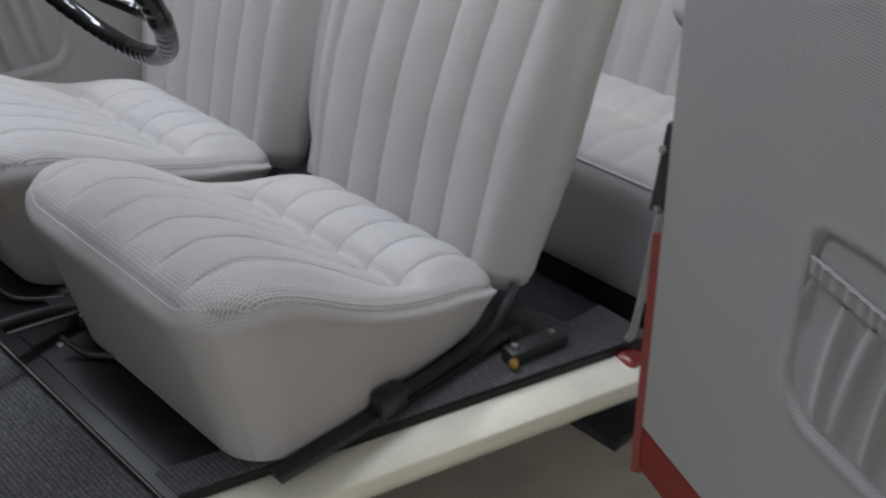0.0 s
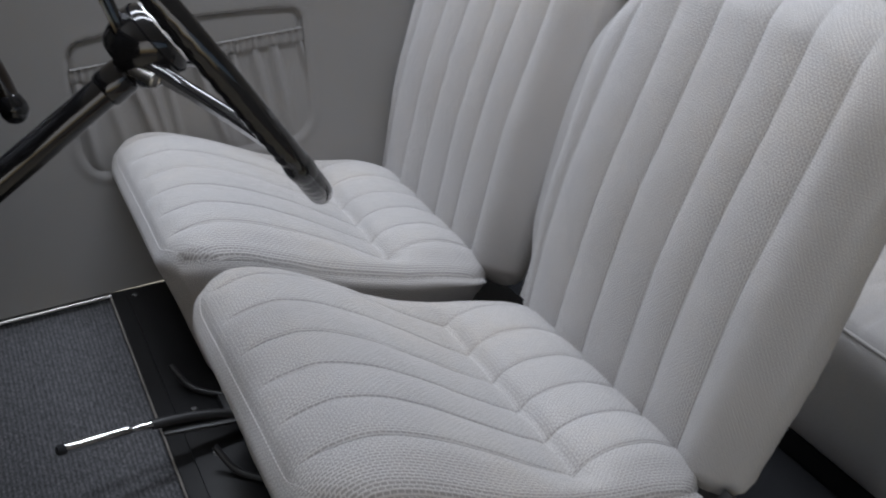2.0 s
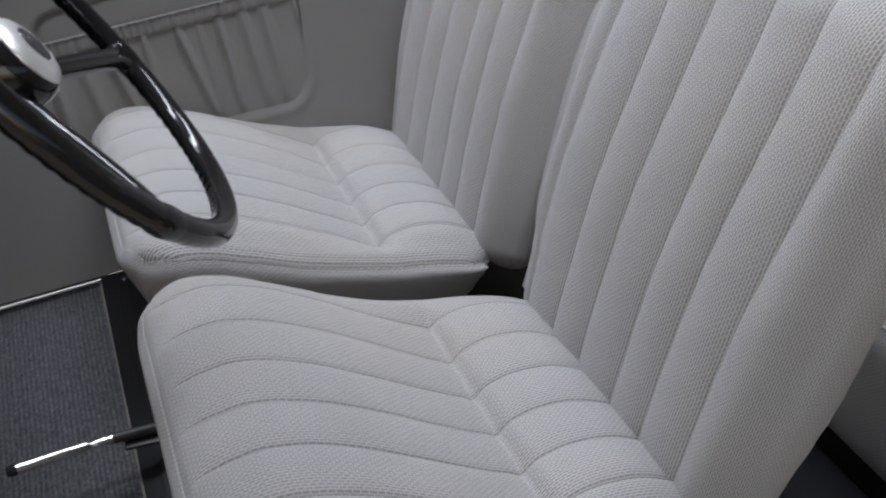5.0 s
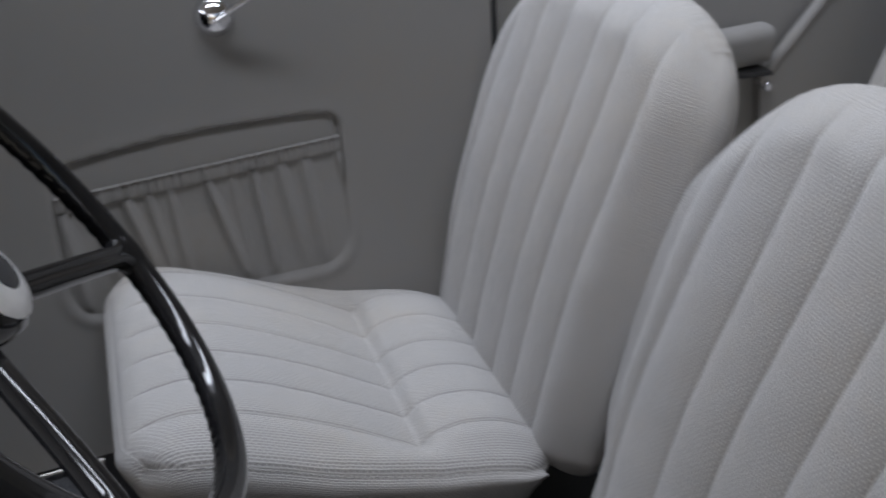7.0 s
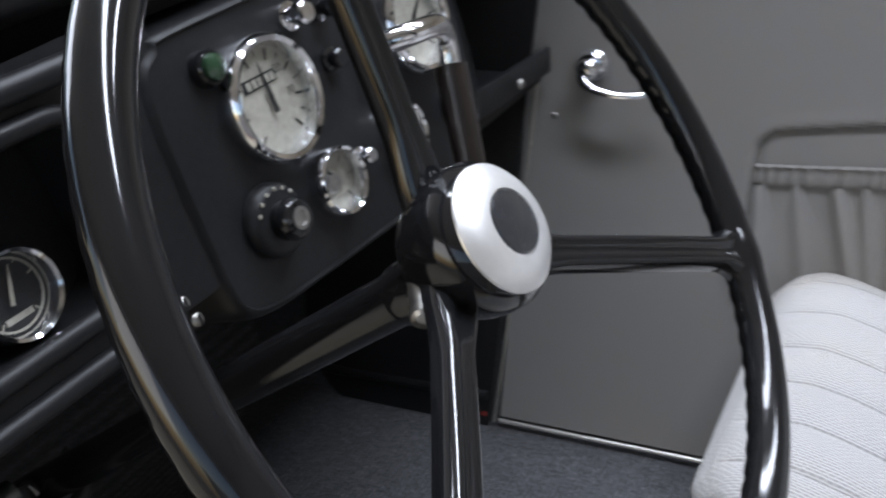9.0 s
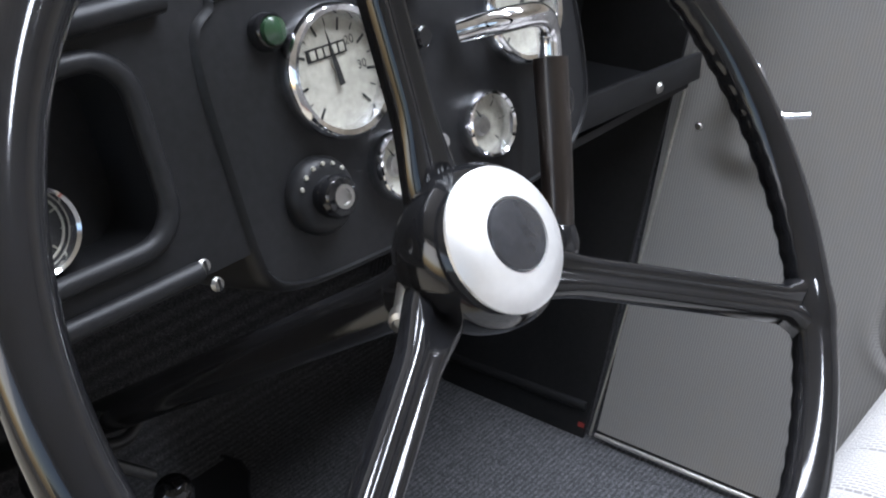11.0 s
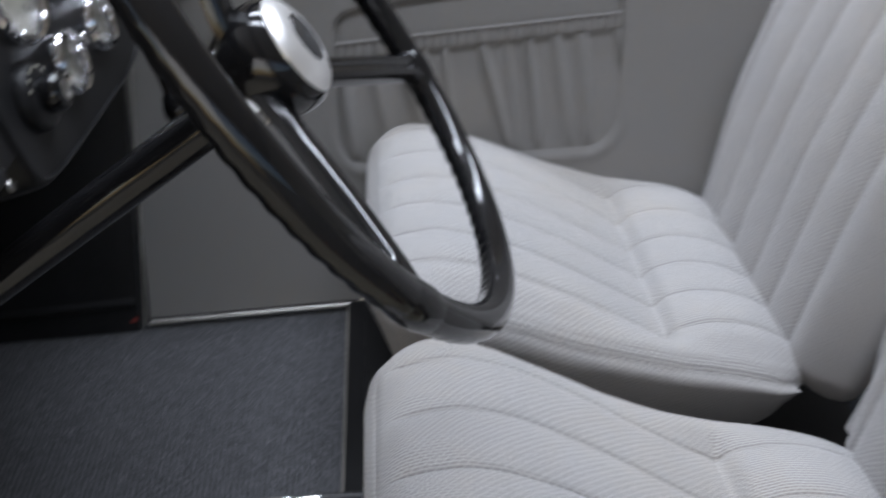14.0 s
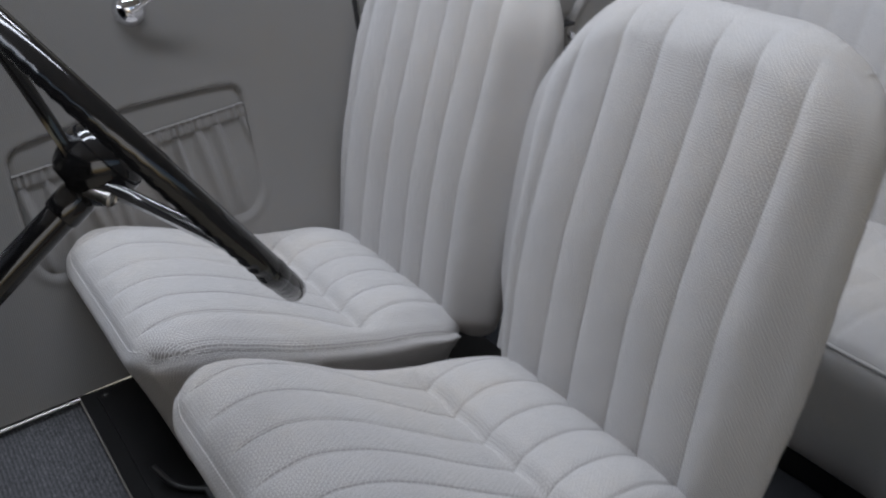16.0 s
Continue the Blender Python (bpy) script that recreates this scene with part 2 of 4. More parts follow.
def sheet_bm(rows, thickness=None):
    """A skin through rows of points; with a thickness vector it is a closed slab."""
    bm = bmesh.new()
    grid = [[bm.verts.new(p) for p in row] for row in rows]
    for a, b in zip(grid, grid[1:]):
        for j in range(len(a) - 1):
            bm.faces.new((a[j], a[j + 1], b[j + 1], b[j]))
    if thickness is not None:
        t = Vector(thickness)
        back = [[bm.verts.new(Vector(p) + t) for p in row] for row in rows]
        for a, b in zip(back, back[1:]):
            for j in range(len(a) - 1):
                bm.faces.new((a[j], b[j], b[j + 1], a[j + 1]))
        rim = [(0, j) for j in range(len(rows[0]))] + [(i, len(rows[0]) - 1) for i in range(1, len(rows))]
        rim += [(len(rows) - 1, j) for j in range(len(rows[0]) - 2, -1, -1)] + [(i, 0) for i in range(len(rows) - 2, 0, -1)]
        for (i, j), (k, l) in zip(rim, rim[1:] + rim[:1]):
            bm.faces.new((grid[i][j], back[i][j], back[k][l], grid[k][l]))
    return bm


def plate_bm(outline, thickness, bevel=0.0):
    """A flat plate: the outline's points, pushed along the thickness vector."""
    bm = bmesh.new()
    f = bm.faces.new([bm.verts.new(p) for p in outline])
    made = bmesh.ops.extrude_face_region(bm, geom=[f])["geom"]
    bmesh.ops.translate(bm, verts=[g for g in made if isinstance(g, bmesh.types.BMVert)], vec=thickness)
    if bevel:
        bmesh.ops.bevel(bm, geom=list(bm.edges), offset=bevel, segments=2, affect="EDGES", profile=0.5)
    return bm


def rounded(w0, w1, h0, h1, r, steps=6):
    """The outline of a rounded rectangle as pairs."""
    out = []
    for cx, cy, a0 in ((w1 - r, h1 - r, 0), (w0 + r, h1 - r, 90), (w0 + r, h0 + r, 180), (w1 - r, h0 + r, 270)):
        for k in range(steps + 1):
            a = radians(a0 + 90 * k / steps)
            out.append((cx + r * math.cos(a), cy + r * math.sin(a)))
    return out


def curve_value(points, x):
    """Smooth reading of a list of (x, value)."""
    if x <= points[0][0]:
        return points[0][1]
    for k in range(len(points) - 1):
        (x0, a), (x1, b) = points[k : k + 2]
        if x <= x1:
            m0 = (b - points[k - 1][1]) / (x1 - points[k - 1][0]) if k else (b - a) / (x1 - x0)
            m1 = (points[k + 2][1] - a) / (points[k + 2][0] - x0) if k + 2 < len(points) else (b - a) / (x1 - x0)
            u, h = (x - x0) / (x1 - x0), x1 - x0
            return (2 * u**3 - 3 * u * u + 1) * a + (u**3 - 2 * u * u + u) * h * m0 + (3 * u * u - 2 * u**3) * b + (u**3 - u * u) * h * m1
    return points[-1][1]


def ease(a, b, x):
    u = min(1, max(0, (x - a) / (b - a)))
    return u * u * (3 - 2 * u)



# ---- hall round the car ----
GROUND = -0.25
bm = bmesh.new()
box(bm, (-5.2, -4.2, GROUND - 0.1), (5.2, 5.2, GROUND))
tagged(part("ground", bm, CONCRETE), "smooth beige painted hall floor under the car", "floor", kind="structure")
for name, lo, hi in (
    ("wall_north", (-5.4, 5.2, GROUND), (5.4, 5.4, 3.4)),
    ("wall_east", (5.2, -4.2, GROUND), (5.4, 5.2, 3.4)),
    ("wall_south_low", (-5.4, -4.4, GROUND), (5.4, -4.2, 0.3)),
    ("wall_south_high", (-5.4, -4.4, 2.9), (5.4, -4.2, 3.4)),
    ("wall_west_low", (-5.4, -4.2, GROUND), (-5.2, 5.2, 0.4)),
    ("wall_west_high", (-5.4, -4.2, 2.9), (-5.2, 5.2, 3.4)),
):
    tagged(part(name, box_bm(lo, hi), PLASTER), "plain plastered hall wall", "wall", kind="structure")
tagged(part("ceiling", box_bm((-5.4, -4.4, 3.4), (5.4, 5.4, 3.5)), PLASTER), "plain pale hall ceiling", "ceiling", kind="structure")

# ---- car shell ----
FLOOR = 0.16


def far_wall(x, z):
    """The inner face of the far side of the body: it narrows to the front and leans out upwards."""
    return 0.968 + 0.10 * x + 0.34 * (z - 0.17) - 0.12 * max(0, z - 0.17) ** 2


def near_edge(x):
    """Where the floor ends at the driver's sill."""
    return 0.0185 - 0.283 * x if x > -0.154 else 0.062


FLOOR_LINE = [(-1.02, 0.95), (-1.0, 0.55), (-0.90, 0.235), (-0.86, 0.178), (-0.80, FLOOR), (-0.70, FLOOR), (-0.14, FLOOR)]


def car_floor():
    line = spline([(x, 0, z) for x, z in FLOOR_LINE], 6)
    rows = [[(p.x, mix(0.02, 0.99, j / 40), p.z) for j in range(41)] for p in line]
    tagged(part("floor", sheet_bm(rows, (-0.012, 0, -0.012)), CARPET), "dark grey flecked carpet on the car floor", "floor", kind="structure")


car_floor()


def far_lining(x0, x1, z0, z1, nx=24, nz=16):
    rows = [[(mix(x0, x1, i / nx), far_wall(mix(x0, x1, i / nx), mix(z0, z1, j / nz)), mix(z0, z1, j / nz)) for i in range(nx + 1)] for j in range(nz + 1)]
    return sheet_bm(rows, (0, 0.03, 0))


POCKET_X = (-0.163, 0.289)


def pocket_low(x):
    return 0.381 + 0.012 * x


def pocket_high(x):
    return 0.6375 - 0.28 * (x - 0.15) ** 2


def band_top(x):
    """The upper edge of the pocket's band."""
    return min(0.5785 + 0.058 * x, pocket_high(x) - 0.018)


def pocket_inside(x, z):
    """Metres from the pocket's outline, positive inside."""
    h = pocket_high(x) - pocket_low(x)
    px, pz = abs(x - sum(POCKET_X) / 2), abs(z - pocket_low(x) - h / 2)
    r = 0.055 if z < 0.5 else 0.028
    qx, qz = px - (POCKET_X[1] - POCKET_X[0]) / 2 + r, pz - h / 2 + r
    return r - math.hypot(max(qx, 0), max(qz, 0)) - min(max(qx, qz), 0)


def door_lining(x0, x1, z0, z1, place):
    """The cloth board of a door with the sunk opening of its pocket and a soft lip round it."""
    nx, nz = 250, 210
    rows = []
    for j in range(nz + 1):
        row = []
        for i in range(nx + 1):
            x, z = mix(x0, x1, i / nx), mix(z0, z1, j / nz)
            d = pocket_inside(x, z)
            sunk = 0.0065 * ease(-0.002, 0.007, d) + 0.006 * math.exp(-(((d - 0.005) / 0.004) ** 2)) * ease(0.48, 0.55, z)
            low = ease(0.50, 0.42, z)
            lip = 0.0040 * math.exp(-(((d + 0.007) / 0.009) ** 2)) * (0.2 + 0.6 * low)
            row.append(place(x, z, lip - sunk))
        rows.append(row)
    return sheet_bm(rows, Vector(place(0.2, 0.3, -0.03)) - Vector(place(0.2, 0.3, 0)))


def pocket_cloth(place):
    """The gathered cloth of a pocket, below its band."""
    nx, nz = 200, 34
    rnd = random.Random(5)
    folds = [(-0.155 + 0.0425 * k + rnd.uniform(-0.010, 0.010), rnd.uniform(0.007, 0.012), rnd.uniform(0.6, 1.15), rnd.uniform(-0.055, -0.015)) for k in range(11)]
    rows = []
    for j in range(nz + 1):
        v = j / nz
        row = []
        for i in range(nx + 1):
            x = mix(POCKET_X[0] + 0.004, POCKET_X[1] - 0.004, i / nx)
            z = mix(pocket_low(x) + 0.003, band_top(x) - 0.024, v)
            if pocket_inside(x, z) < 0.003:
                k = 0.003 - pocket_inside(x, z)
                x += -k if x > 0 else k
                z += k
            f = sum(a * math.exp(-(((x - c - lean * (v - 1)) / w) ** 2)) for c, w, a, lean in folds)
            belly = math.sin(math.pi * min(1, v * 1.02)) ** 0.8
            row.append(place(x, z, -0.006 + 0.0075 * belly + (0.0190 * f - 0.008) * (0.35 + 0.65 * v) * ease(0, 0.15, v)))
        rows.append(row)
    return sheet_bm(rows)


def pocket_band(place):
    """A flat ruched band with a thin roll along its upper edge."""
    rows = []
    for a in range(15):
        w = 2 * math.pi * a / 14
        row = []
        for i in range(241):
            x = mix(POCKET_X[0] + 0.003, POCKET_X[1] - 0.003, i / 240)
            roll = 0.0022 if 2 <= a <= 5 else 0.0
            ruche = 0.0028 * math.sin(x * 400 + 3 * math.sin(x * 41)) * (0.35 + 0.65 * math.sin(x * 77) ** 2)
            up = math.copysign(abs(math.sin(w)) ** 0.6, math.sin(w))
            row.append(place(x, band_top(x) - 0.0135 + 0.0135 * up, -0.004 + (0.0040 + roll + ruche) * math.cos(w) + roll))
        rows.append(row)
    return sheet_bm(rows)


def far_place(x, z, out):
    return (x, far_wall(x, z) - out, z)


door = thing("door_1", "closed passenger door lined in grey ribbed cloth with gathered pocket", "car door", kind="structure")
part("lining", door_lining(-0.466, 0.572, 0.176, 0.98, far_place), LINING, door)
cloth = part("pocket", pocket_cloth(far_place), LINING, door, "gathered grey cloth map pocket")
part("elastic_band", pocket_band(far_place), LINING, cloth, "ruched elastic hem")
part("sill_trim", tube_bm([far_place(mix(-0.466, 0.57, i / 12), 0.171, 0.003) for i in range(13)], 0.0032, 8), STEEL, door, "thin bright metal strip along the lower edge")
part("front_trim", tube_bm([far_place(mix(-0.474, -0.449, i / 10), mix(0.166, 0.70, i / 10), 0.001) for i in range(11)], 0.0020, 8), STEEL, door, "thin bright metal edge strip")


def door_pull(door, place):
    """The inner door handle: a chrome rose with a curved arm."""
    c = Vector(place(-0.377, 0.679, 0.0))
    part("handle_rose", lathe_bm(((0, 0.034), (0.009, 0.0335), (0.0135, 0.030), (0.015, 0.023), (0.0145, 0.016), (0.0185, 0.014), (0.0205, 0.009), (0.0245, 0.004), (0.025, 0)), c, Vector(place(-0.377, 0.679, 1)) - c, 28), CHROME, door, "stepped round chrome rose")
    line = spline([place(-0.382, 0.674, 0.024), place(-0.371, 0.664, 0.036), place(-0.340, 0.657, 0.040), place(-0.310, 0.656, 0.038), place(-0.284, 0.660, 0.031)], 6)
    part("door_handle", tube_bm(line, [mix(0.0085, 0.0055, k / (len(line) - 1)) for k in range(len(line))], 12, False, 0.7), CHROME, door, "curved chrome lever")
    k = Vector(place(0.107, 0.797, 0.0))
    out = Vector(place(0.107, 0.797, 1)) - k
    part("crank_rose", lathe_bm(((0, 0.024), (0.013, 0.023), (0.022, 0.016), (0.030, 0.005), (0.031, 0)), k, out, 28), CHROME, door, "chrome window crank rose")
    arm = spline([k + 0.02 * out, k + 0.030 * out + Vector((0.03, 0, 0.02)), k + 0.034 * out + Vector((0.085, 0, 0.052))], 6)
    part("window_crank", tube_bm(arm, 0.008, 12, False, 0.6), CHROME, door, "chrome window crank arm")
    for x, z in ((-0.424, 0.610),):
        part("screw", lathe_bm(((0, 0.003), (0.004, 0.0025), (0.0055, 0)), place(x, z, 0.0), Vector(place(x, z, 1)) - Vector(place(x, z, 0)), 12), STEEL, door)


door_pull(door, far_place)
rear_side = part("wall_rear_quarter", far_lining(0.586, 1.9, 0.05, 0.585), LINING)
tagged(rear_side, "grey cloth covered rear side panel of the car", "panel", kind="structure")
pillar = part("door_pillar", far_lining(0.574, 0.584, 0.1, 0.98, 2, 16), FRAME_BLACK)
tagged(pillar, "dark door pillar edge beside the closed door", "pillar", kind="structure")

outline = [(x, near_edge(x), FLOOR - 0.02) for x in (-0.154, 0.1, 0.35, 0.655)]
outline += [(x, y, FLOOR - 0.02) for x, y in ((0.662, -0.050), (0.571, -0.044), (0.552, 0.036), (0.556, 1.0), (-0.154, 0.955))]
platform = thing("seat_platform", "black painted steel platform under the front seats", "platform", kind="structure")
part("top_plate", plate_bm(outline, (0, 0, 0.036), 0.002), PLATFORM, platform)
part("edge_strip", tube_bm([(-0.1555, mix(0.075, 0.945, k / 12), 0.1725) for k in range(13)], 0.0017, 6), WORN_EDGE, platform, "worn pale edge of the platform")
part("cover_strip", box_bm((-0.128, 0.075, 0.1765), (-0.020, 0.945, 0.1795), 0.0012), PLATFORM, platform, "black cover strip")
for x, y in ((-0.115, 0.925), (-0.100, 0.56), (-0.095, 0.450)):
    part("bolt", lathe_bm(((0, 0.004), (0.005, 0.003), (0.0065, 0)), (x, y, 0.1793), (0, 0, 1), 10), DARK_STEEL, platform)

# the driver's sill and what lies round it
sill = thing("door_sill", "cream painted door sill with a worn grey carpet edge", "sill", kind="structure")
lines = [[(x, near_edge(x) + dy, z) for x in (-0.6, -0.3, -0.1, 0.1, 0.3, 0.5, 0.60)] for dy, z in ((0.004, 0.158), (-0.004, 0.160), (-0.052, 0.151), (-0.060, 0.145), (-0.062, 0.135), (-0.045, 0.10), (0.03, 0.06))]
part("step", sheet_bm(lines, (0, 0.004, -0.012)), CREAM, sill)
carpet = [(x, near_edge(x) + 0.002, 0.1765) for x in (-0.14, 0.1, 0.35, 0.652)]
carpet += [(x, y, 0.1765) for x, y in ((0.660, -0.052), (0.572, -0.047), (0.553, 0.033), (0.46, 0.03), (0.30, -0.005), (0.10, 0.05), (-0.14, 0.115))]
part("carpet_edge", plate_bm(carpet, (0, 0, 0.0035), 0.001), CARPET, sill, "grey carpet strip along the sill")

rows = [[(x, y, 0.02) for y in (-0.2, 0.4, 1.1)] for x in (0.545, 1.0, 1.9)]
tagged(part("rear_floor", sheet_bm(rows, (0, 0, -0.02)), RUBBER), "dark rear footwell floor", "floor", kind="structure")
tagged(part("footwell_riser", box_bm((0.540, -0.04, 0.02), (0.550, 1.0, 0.139)), FRAME_BLACK), "black riser behind the seat platform", "panel", kind="structure")
lines = [[(x, -0.136 - 0.06 * (x - 0.66) - 0.30 * (z - 0.1), z) for x in (0.70, 1.0, 1.4, 1.9)] for z in (-0.1, 0.1, 0.3, 0.5, 0.6)]
tagged(part("wall_near_quarter", sheet_bm(lines, (0, -0.03, 0)), LINING), "grey cloth covered rear side panel behind the driver", "panel", kind="structure")
tagged(part("wall_back", box_bm((1.72, -0.35, 0.0), (1.76, 1.4, 0.98)), LINING), "grey cloth panel behind the rear seat", "panel", kind="structure")
tagged(part("firewall", box_bm((-1.06, 0.0, 0.1), (-1.03, 1.02, 0.98)), SATIN), "black bulkhead in front of the dashboard", "panel", kind="structure")
tagged(part("wall_cowl", box_bm((-1.04, 0.0, 0.0), (-0.50, 0.02, 0.98)), SATIN), "black cowl side panel by the driver", "panel", kind="structure")


rows = [[(x, far_wall(x, z) + 0.008, z) for x in (-1.06, -0.9, -0.75, -0.6, -0.47)] for z in (0.08, 0.3, 0.6, 0.8, 1.0)]
tagged(part("wall_cowl_far", sheet_bm(rows, (0, 0.02, 0)), CARPET), "dark carpeted cowl side beyond the footwell", "panel", kind="structure")
# added panel that blocks the overhead light from the footwell
tagged(part("cowl_light_block", box_bm((-1.06, -0.06, 0.990), (-0.43, 1.16, 1.005)), SATIN), "black scuttle panel added to keep light out of the footwell", "panel", kind="structure")


def kick_panel():
    """The black board of the footwell's far side, with its rolled rib."""
    ob = thing("kick_panel", "black painted footwell side board with rounded lower corner", "panel", kind="structure")
    y = lambda x, z: far_wall(x, z) - 0.004  # noqa: E731
    pts = [(-0.482, 0.152), (-0.436, 1.02), (-0.80, 1.02), (-0.80, 0.245)]
    for k in range(9):
        a = radians(180 + 90 * k / 8)
        pts.append((-0.69 + 0.088 * math.cos(a), 0.236 + 0.086 * math.sin(a)))
    part("board", plate_bm([(x, y(x, z), z) for x, z in pts], (0, 0.006, 0)), SATIN, ob)
    part("rib", tube_bm([(x, y(x, 0.205) - 0.003, 0.205 + 0.03 * (x + 0.6)) for x in (-0.765, -0.70, -0.62, -0.55, -0.485)], 0.008, 10), SATIN, ob)
    part("red_edge", plate_bm([(x, y(x, z) - 0.001, z) for x, z in ((-0.4935, 0.176), (-0.4835, 0.176), (-0.4800, 0.245), (-0.4880, 0.245))], (0, -0.002, 0)), RED, ob, "dark red painted body edge")
    for x, z in ((-0.729, 0.242), (-0.512, 0.265), (-0.500, 0.455)):
        part("screw", lathe_bm(((0, 0.003), (0.004, 0.0025), (0.0055, 0)), (x, y(x, z), z), (0, -1, 0), 12), STEEL, ob)


kick_panel()

seal = part("door_seal", tube_bm(spline([(0.602, -0.150, 0.185), (0.600, -0.158, 0.215), (0.600, -0.160, 0.355), (0.600, -0.160, 0.500), (0.604, -0.172, 0.60)], 5), 0.0065, 12), LINING)
tagged(seal, "grey cloth covered rubber door seal", "seal", kind="structure")

# ---- front seats ----
WIDE = 0.505
SEAMS = [0.077, 0.144, 0.213, 0.284, 0.358, 0.434]
BACK_SEAMS = [0.072, 0.147, 0.216, 0.299, 0.373, 0.455]
TOP = [(-0.108, 0.414), (-0.104, 0.426), (-0.096, 0.436), (-0.08, 0.447), (-0.055, 0.454), (-0.02, 0.456), (0.05, 0.437), (0.13, 0.401), (0.20, 0.362), (0.245, 0.335), (0.266, 0.326), (0.290, 0.340), (0.33, 0.348), (0.39, 0.336), (0.47, 0.290)]


def pleat(y, edges, stitch=0.30):
    """0 in a seam to 1 on the crown of a pleat."""
    for a, b in zip(edges, edges[1:]):
        if y <= b:
            u = (y - a) / (b - a)
            d = min(y - a, b - y)
            return 1 - abs(2 * u - 1) ** 2.2 - stitch * math.exp(-((d / 0.0024) ** 2))
    return 0.0


def across(edges, n):
    """Places across a pleated cover, close together at the seams."""
    out = [edges[0]]
    for a, b in zip(edges, edges[1:]):
        out += [mix(a, b, 0.5 - 0.5 * math.cos(math.pi * k / n)) for k in range(1, n + 1)]
    return out


def corner_square(x, y, x0, x1, y0, y1, rf, rb):
    """Moves a place of a rectangle into one with rounded corners; front radius rf, rear rb."""
    for cx, sx, r in ((x0 + rf, -1, rf), (x1 - rb, 1, rb)):
        p = (x - cx) * sx / r
        if p <= 0:
            continue
        for cy, sy in ((y0 + r, -1), (y1 - r, 1)):
            q = (y - cy) * sy / r
            if q > 0:
                return cx + sx * r * p * math.sqrt(1 - q * q / 2), cy + sy * r * q * math.sqrt(1 - p * p / 2)
    return x, y


BORDER = [(-0.108, 0.412), (-0.104, 0.423), (-0.096, 0.432), (-0.08, 0.441), (-0.05, 0.447), (0.0, 0.438), (0.06, 0.415), (0.10, 0.399), (0.15, 0.380), (0.27, 0.345), (0.36, 0.326), (0.47, 0.288)]
NOSE = {"driver": 0.031, "passenger": 0.0}


def cushion_top(x, y, x0, x1, nose):
    side = ease(0.085, 0.015, min(y, WIDE - y))
    z = mix(curve_value(TOP, x), curve_value(BORDER, x), side)
    edge = min(y, WIDE - y) / (WIDE / 2)
    z -= 0.012 * (1 - min(1, edge * 2.6)) ** 2
    edges = [0.0, *SEAMS, WIDE]
    p = pleat(min(max(y, 0), WIDE), edges)
    z += nose * ease(0.24, -0.03, x)
    z += (0.0060 * p - 0.0034) * ease(0.004, 0.034, x - x0)
    # the cross seam, pulled in hardest between the pleats
    cross = math.exp(-(((x - 0.268) / 0.008) ** 2))
    inside = ease(0.03, 0.09, y) * ease(0.03, 0.09, WIDE - y)
    z -= 0.0055 * cross * inside
    return z


def cloth_uv(bm, flat):
    """Lays the cloth's own metres, vertex by vertex, as texture coordinates."""
    layer = bm.loops.layers.uv.new("metres")
    for f in bm.faces:
        for l in f.loops:
            l[layer].uv = flat[l.vert]


def uneven(a, b):
    """Slow dents of worn upholstery, about a millimetre deep."""
    return 0.00035 * (math.sin(a * 31 + 2.1 * math.sin(b * 23)) + math.sin(b * 47 + 1.7 * math.sin(a * 19 + 1)) + 0.6 * math.sin(a * 83 + b * 61))


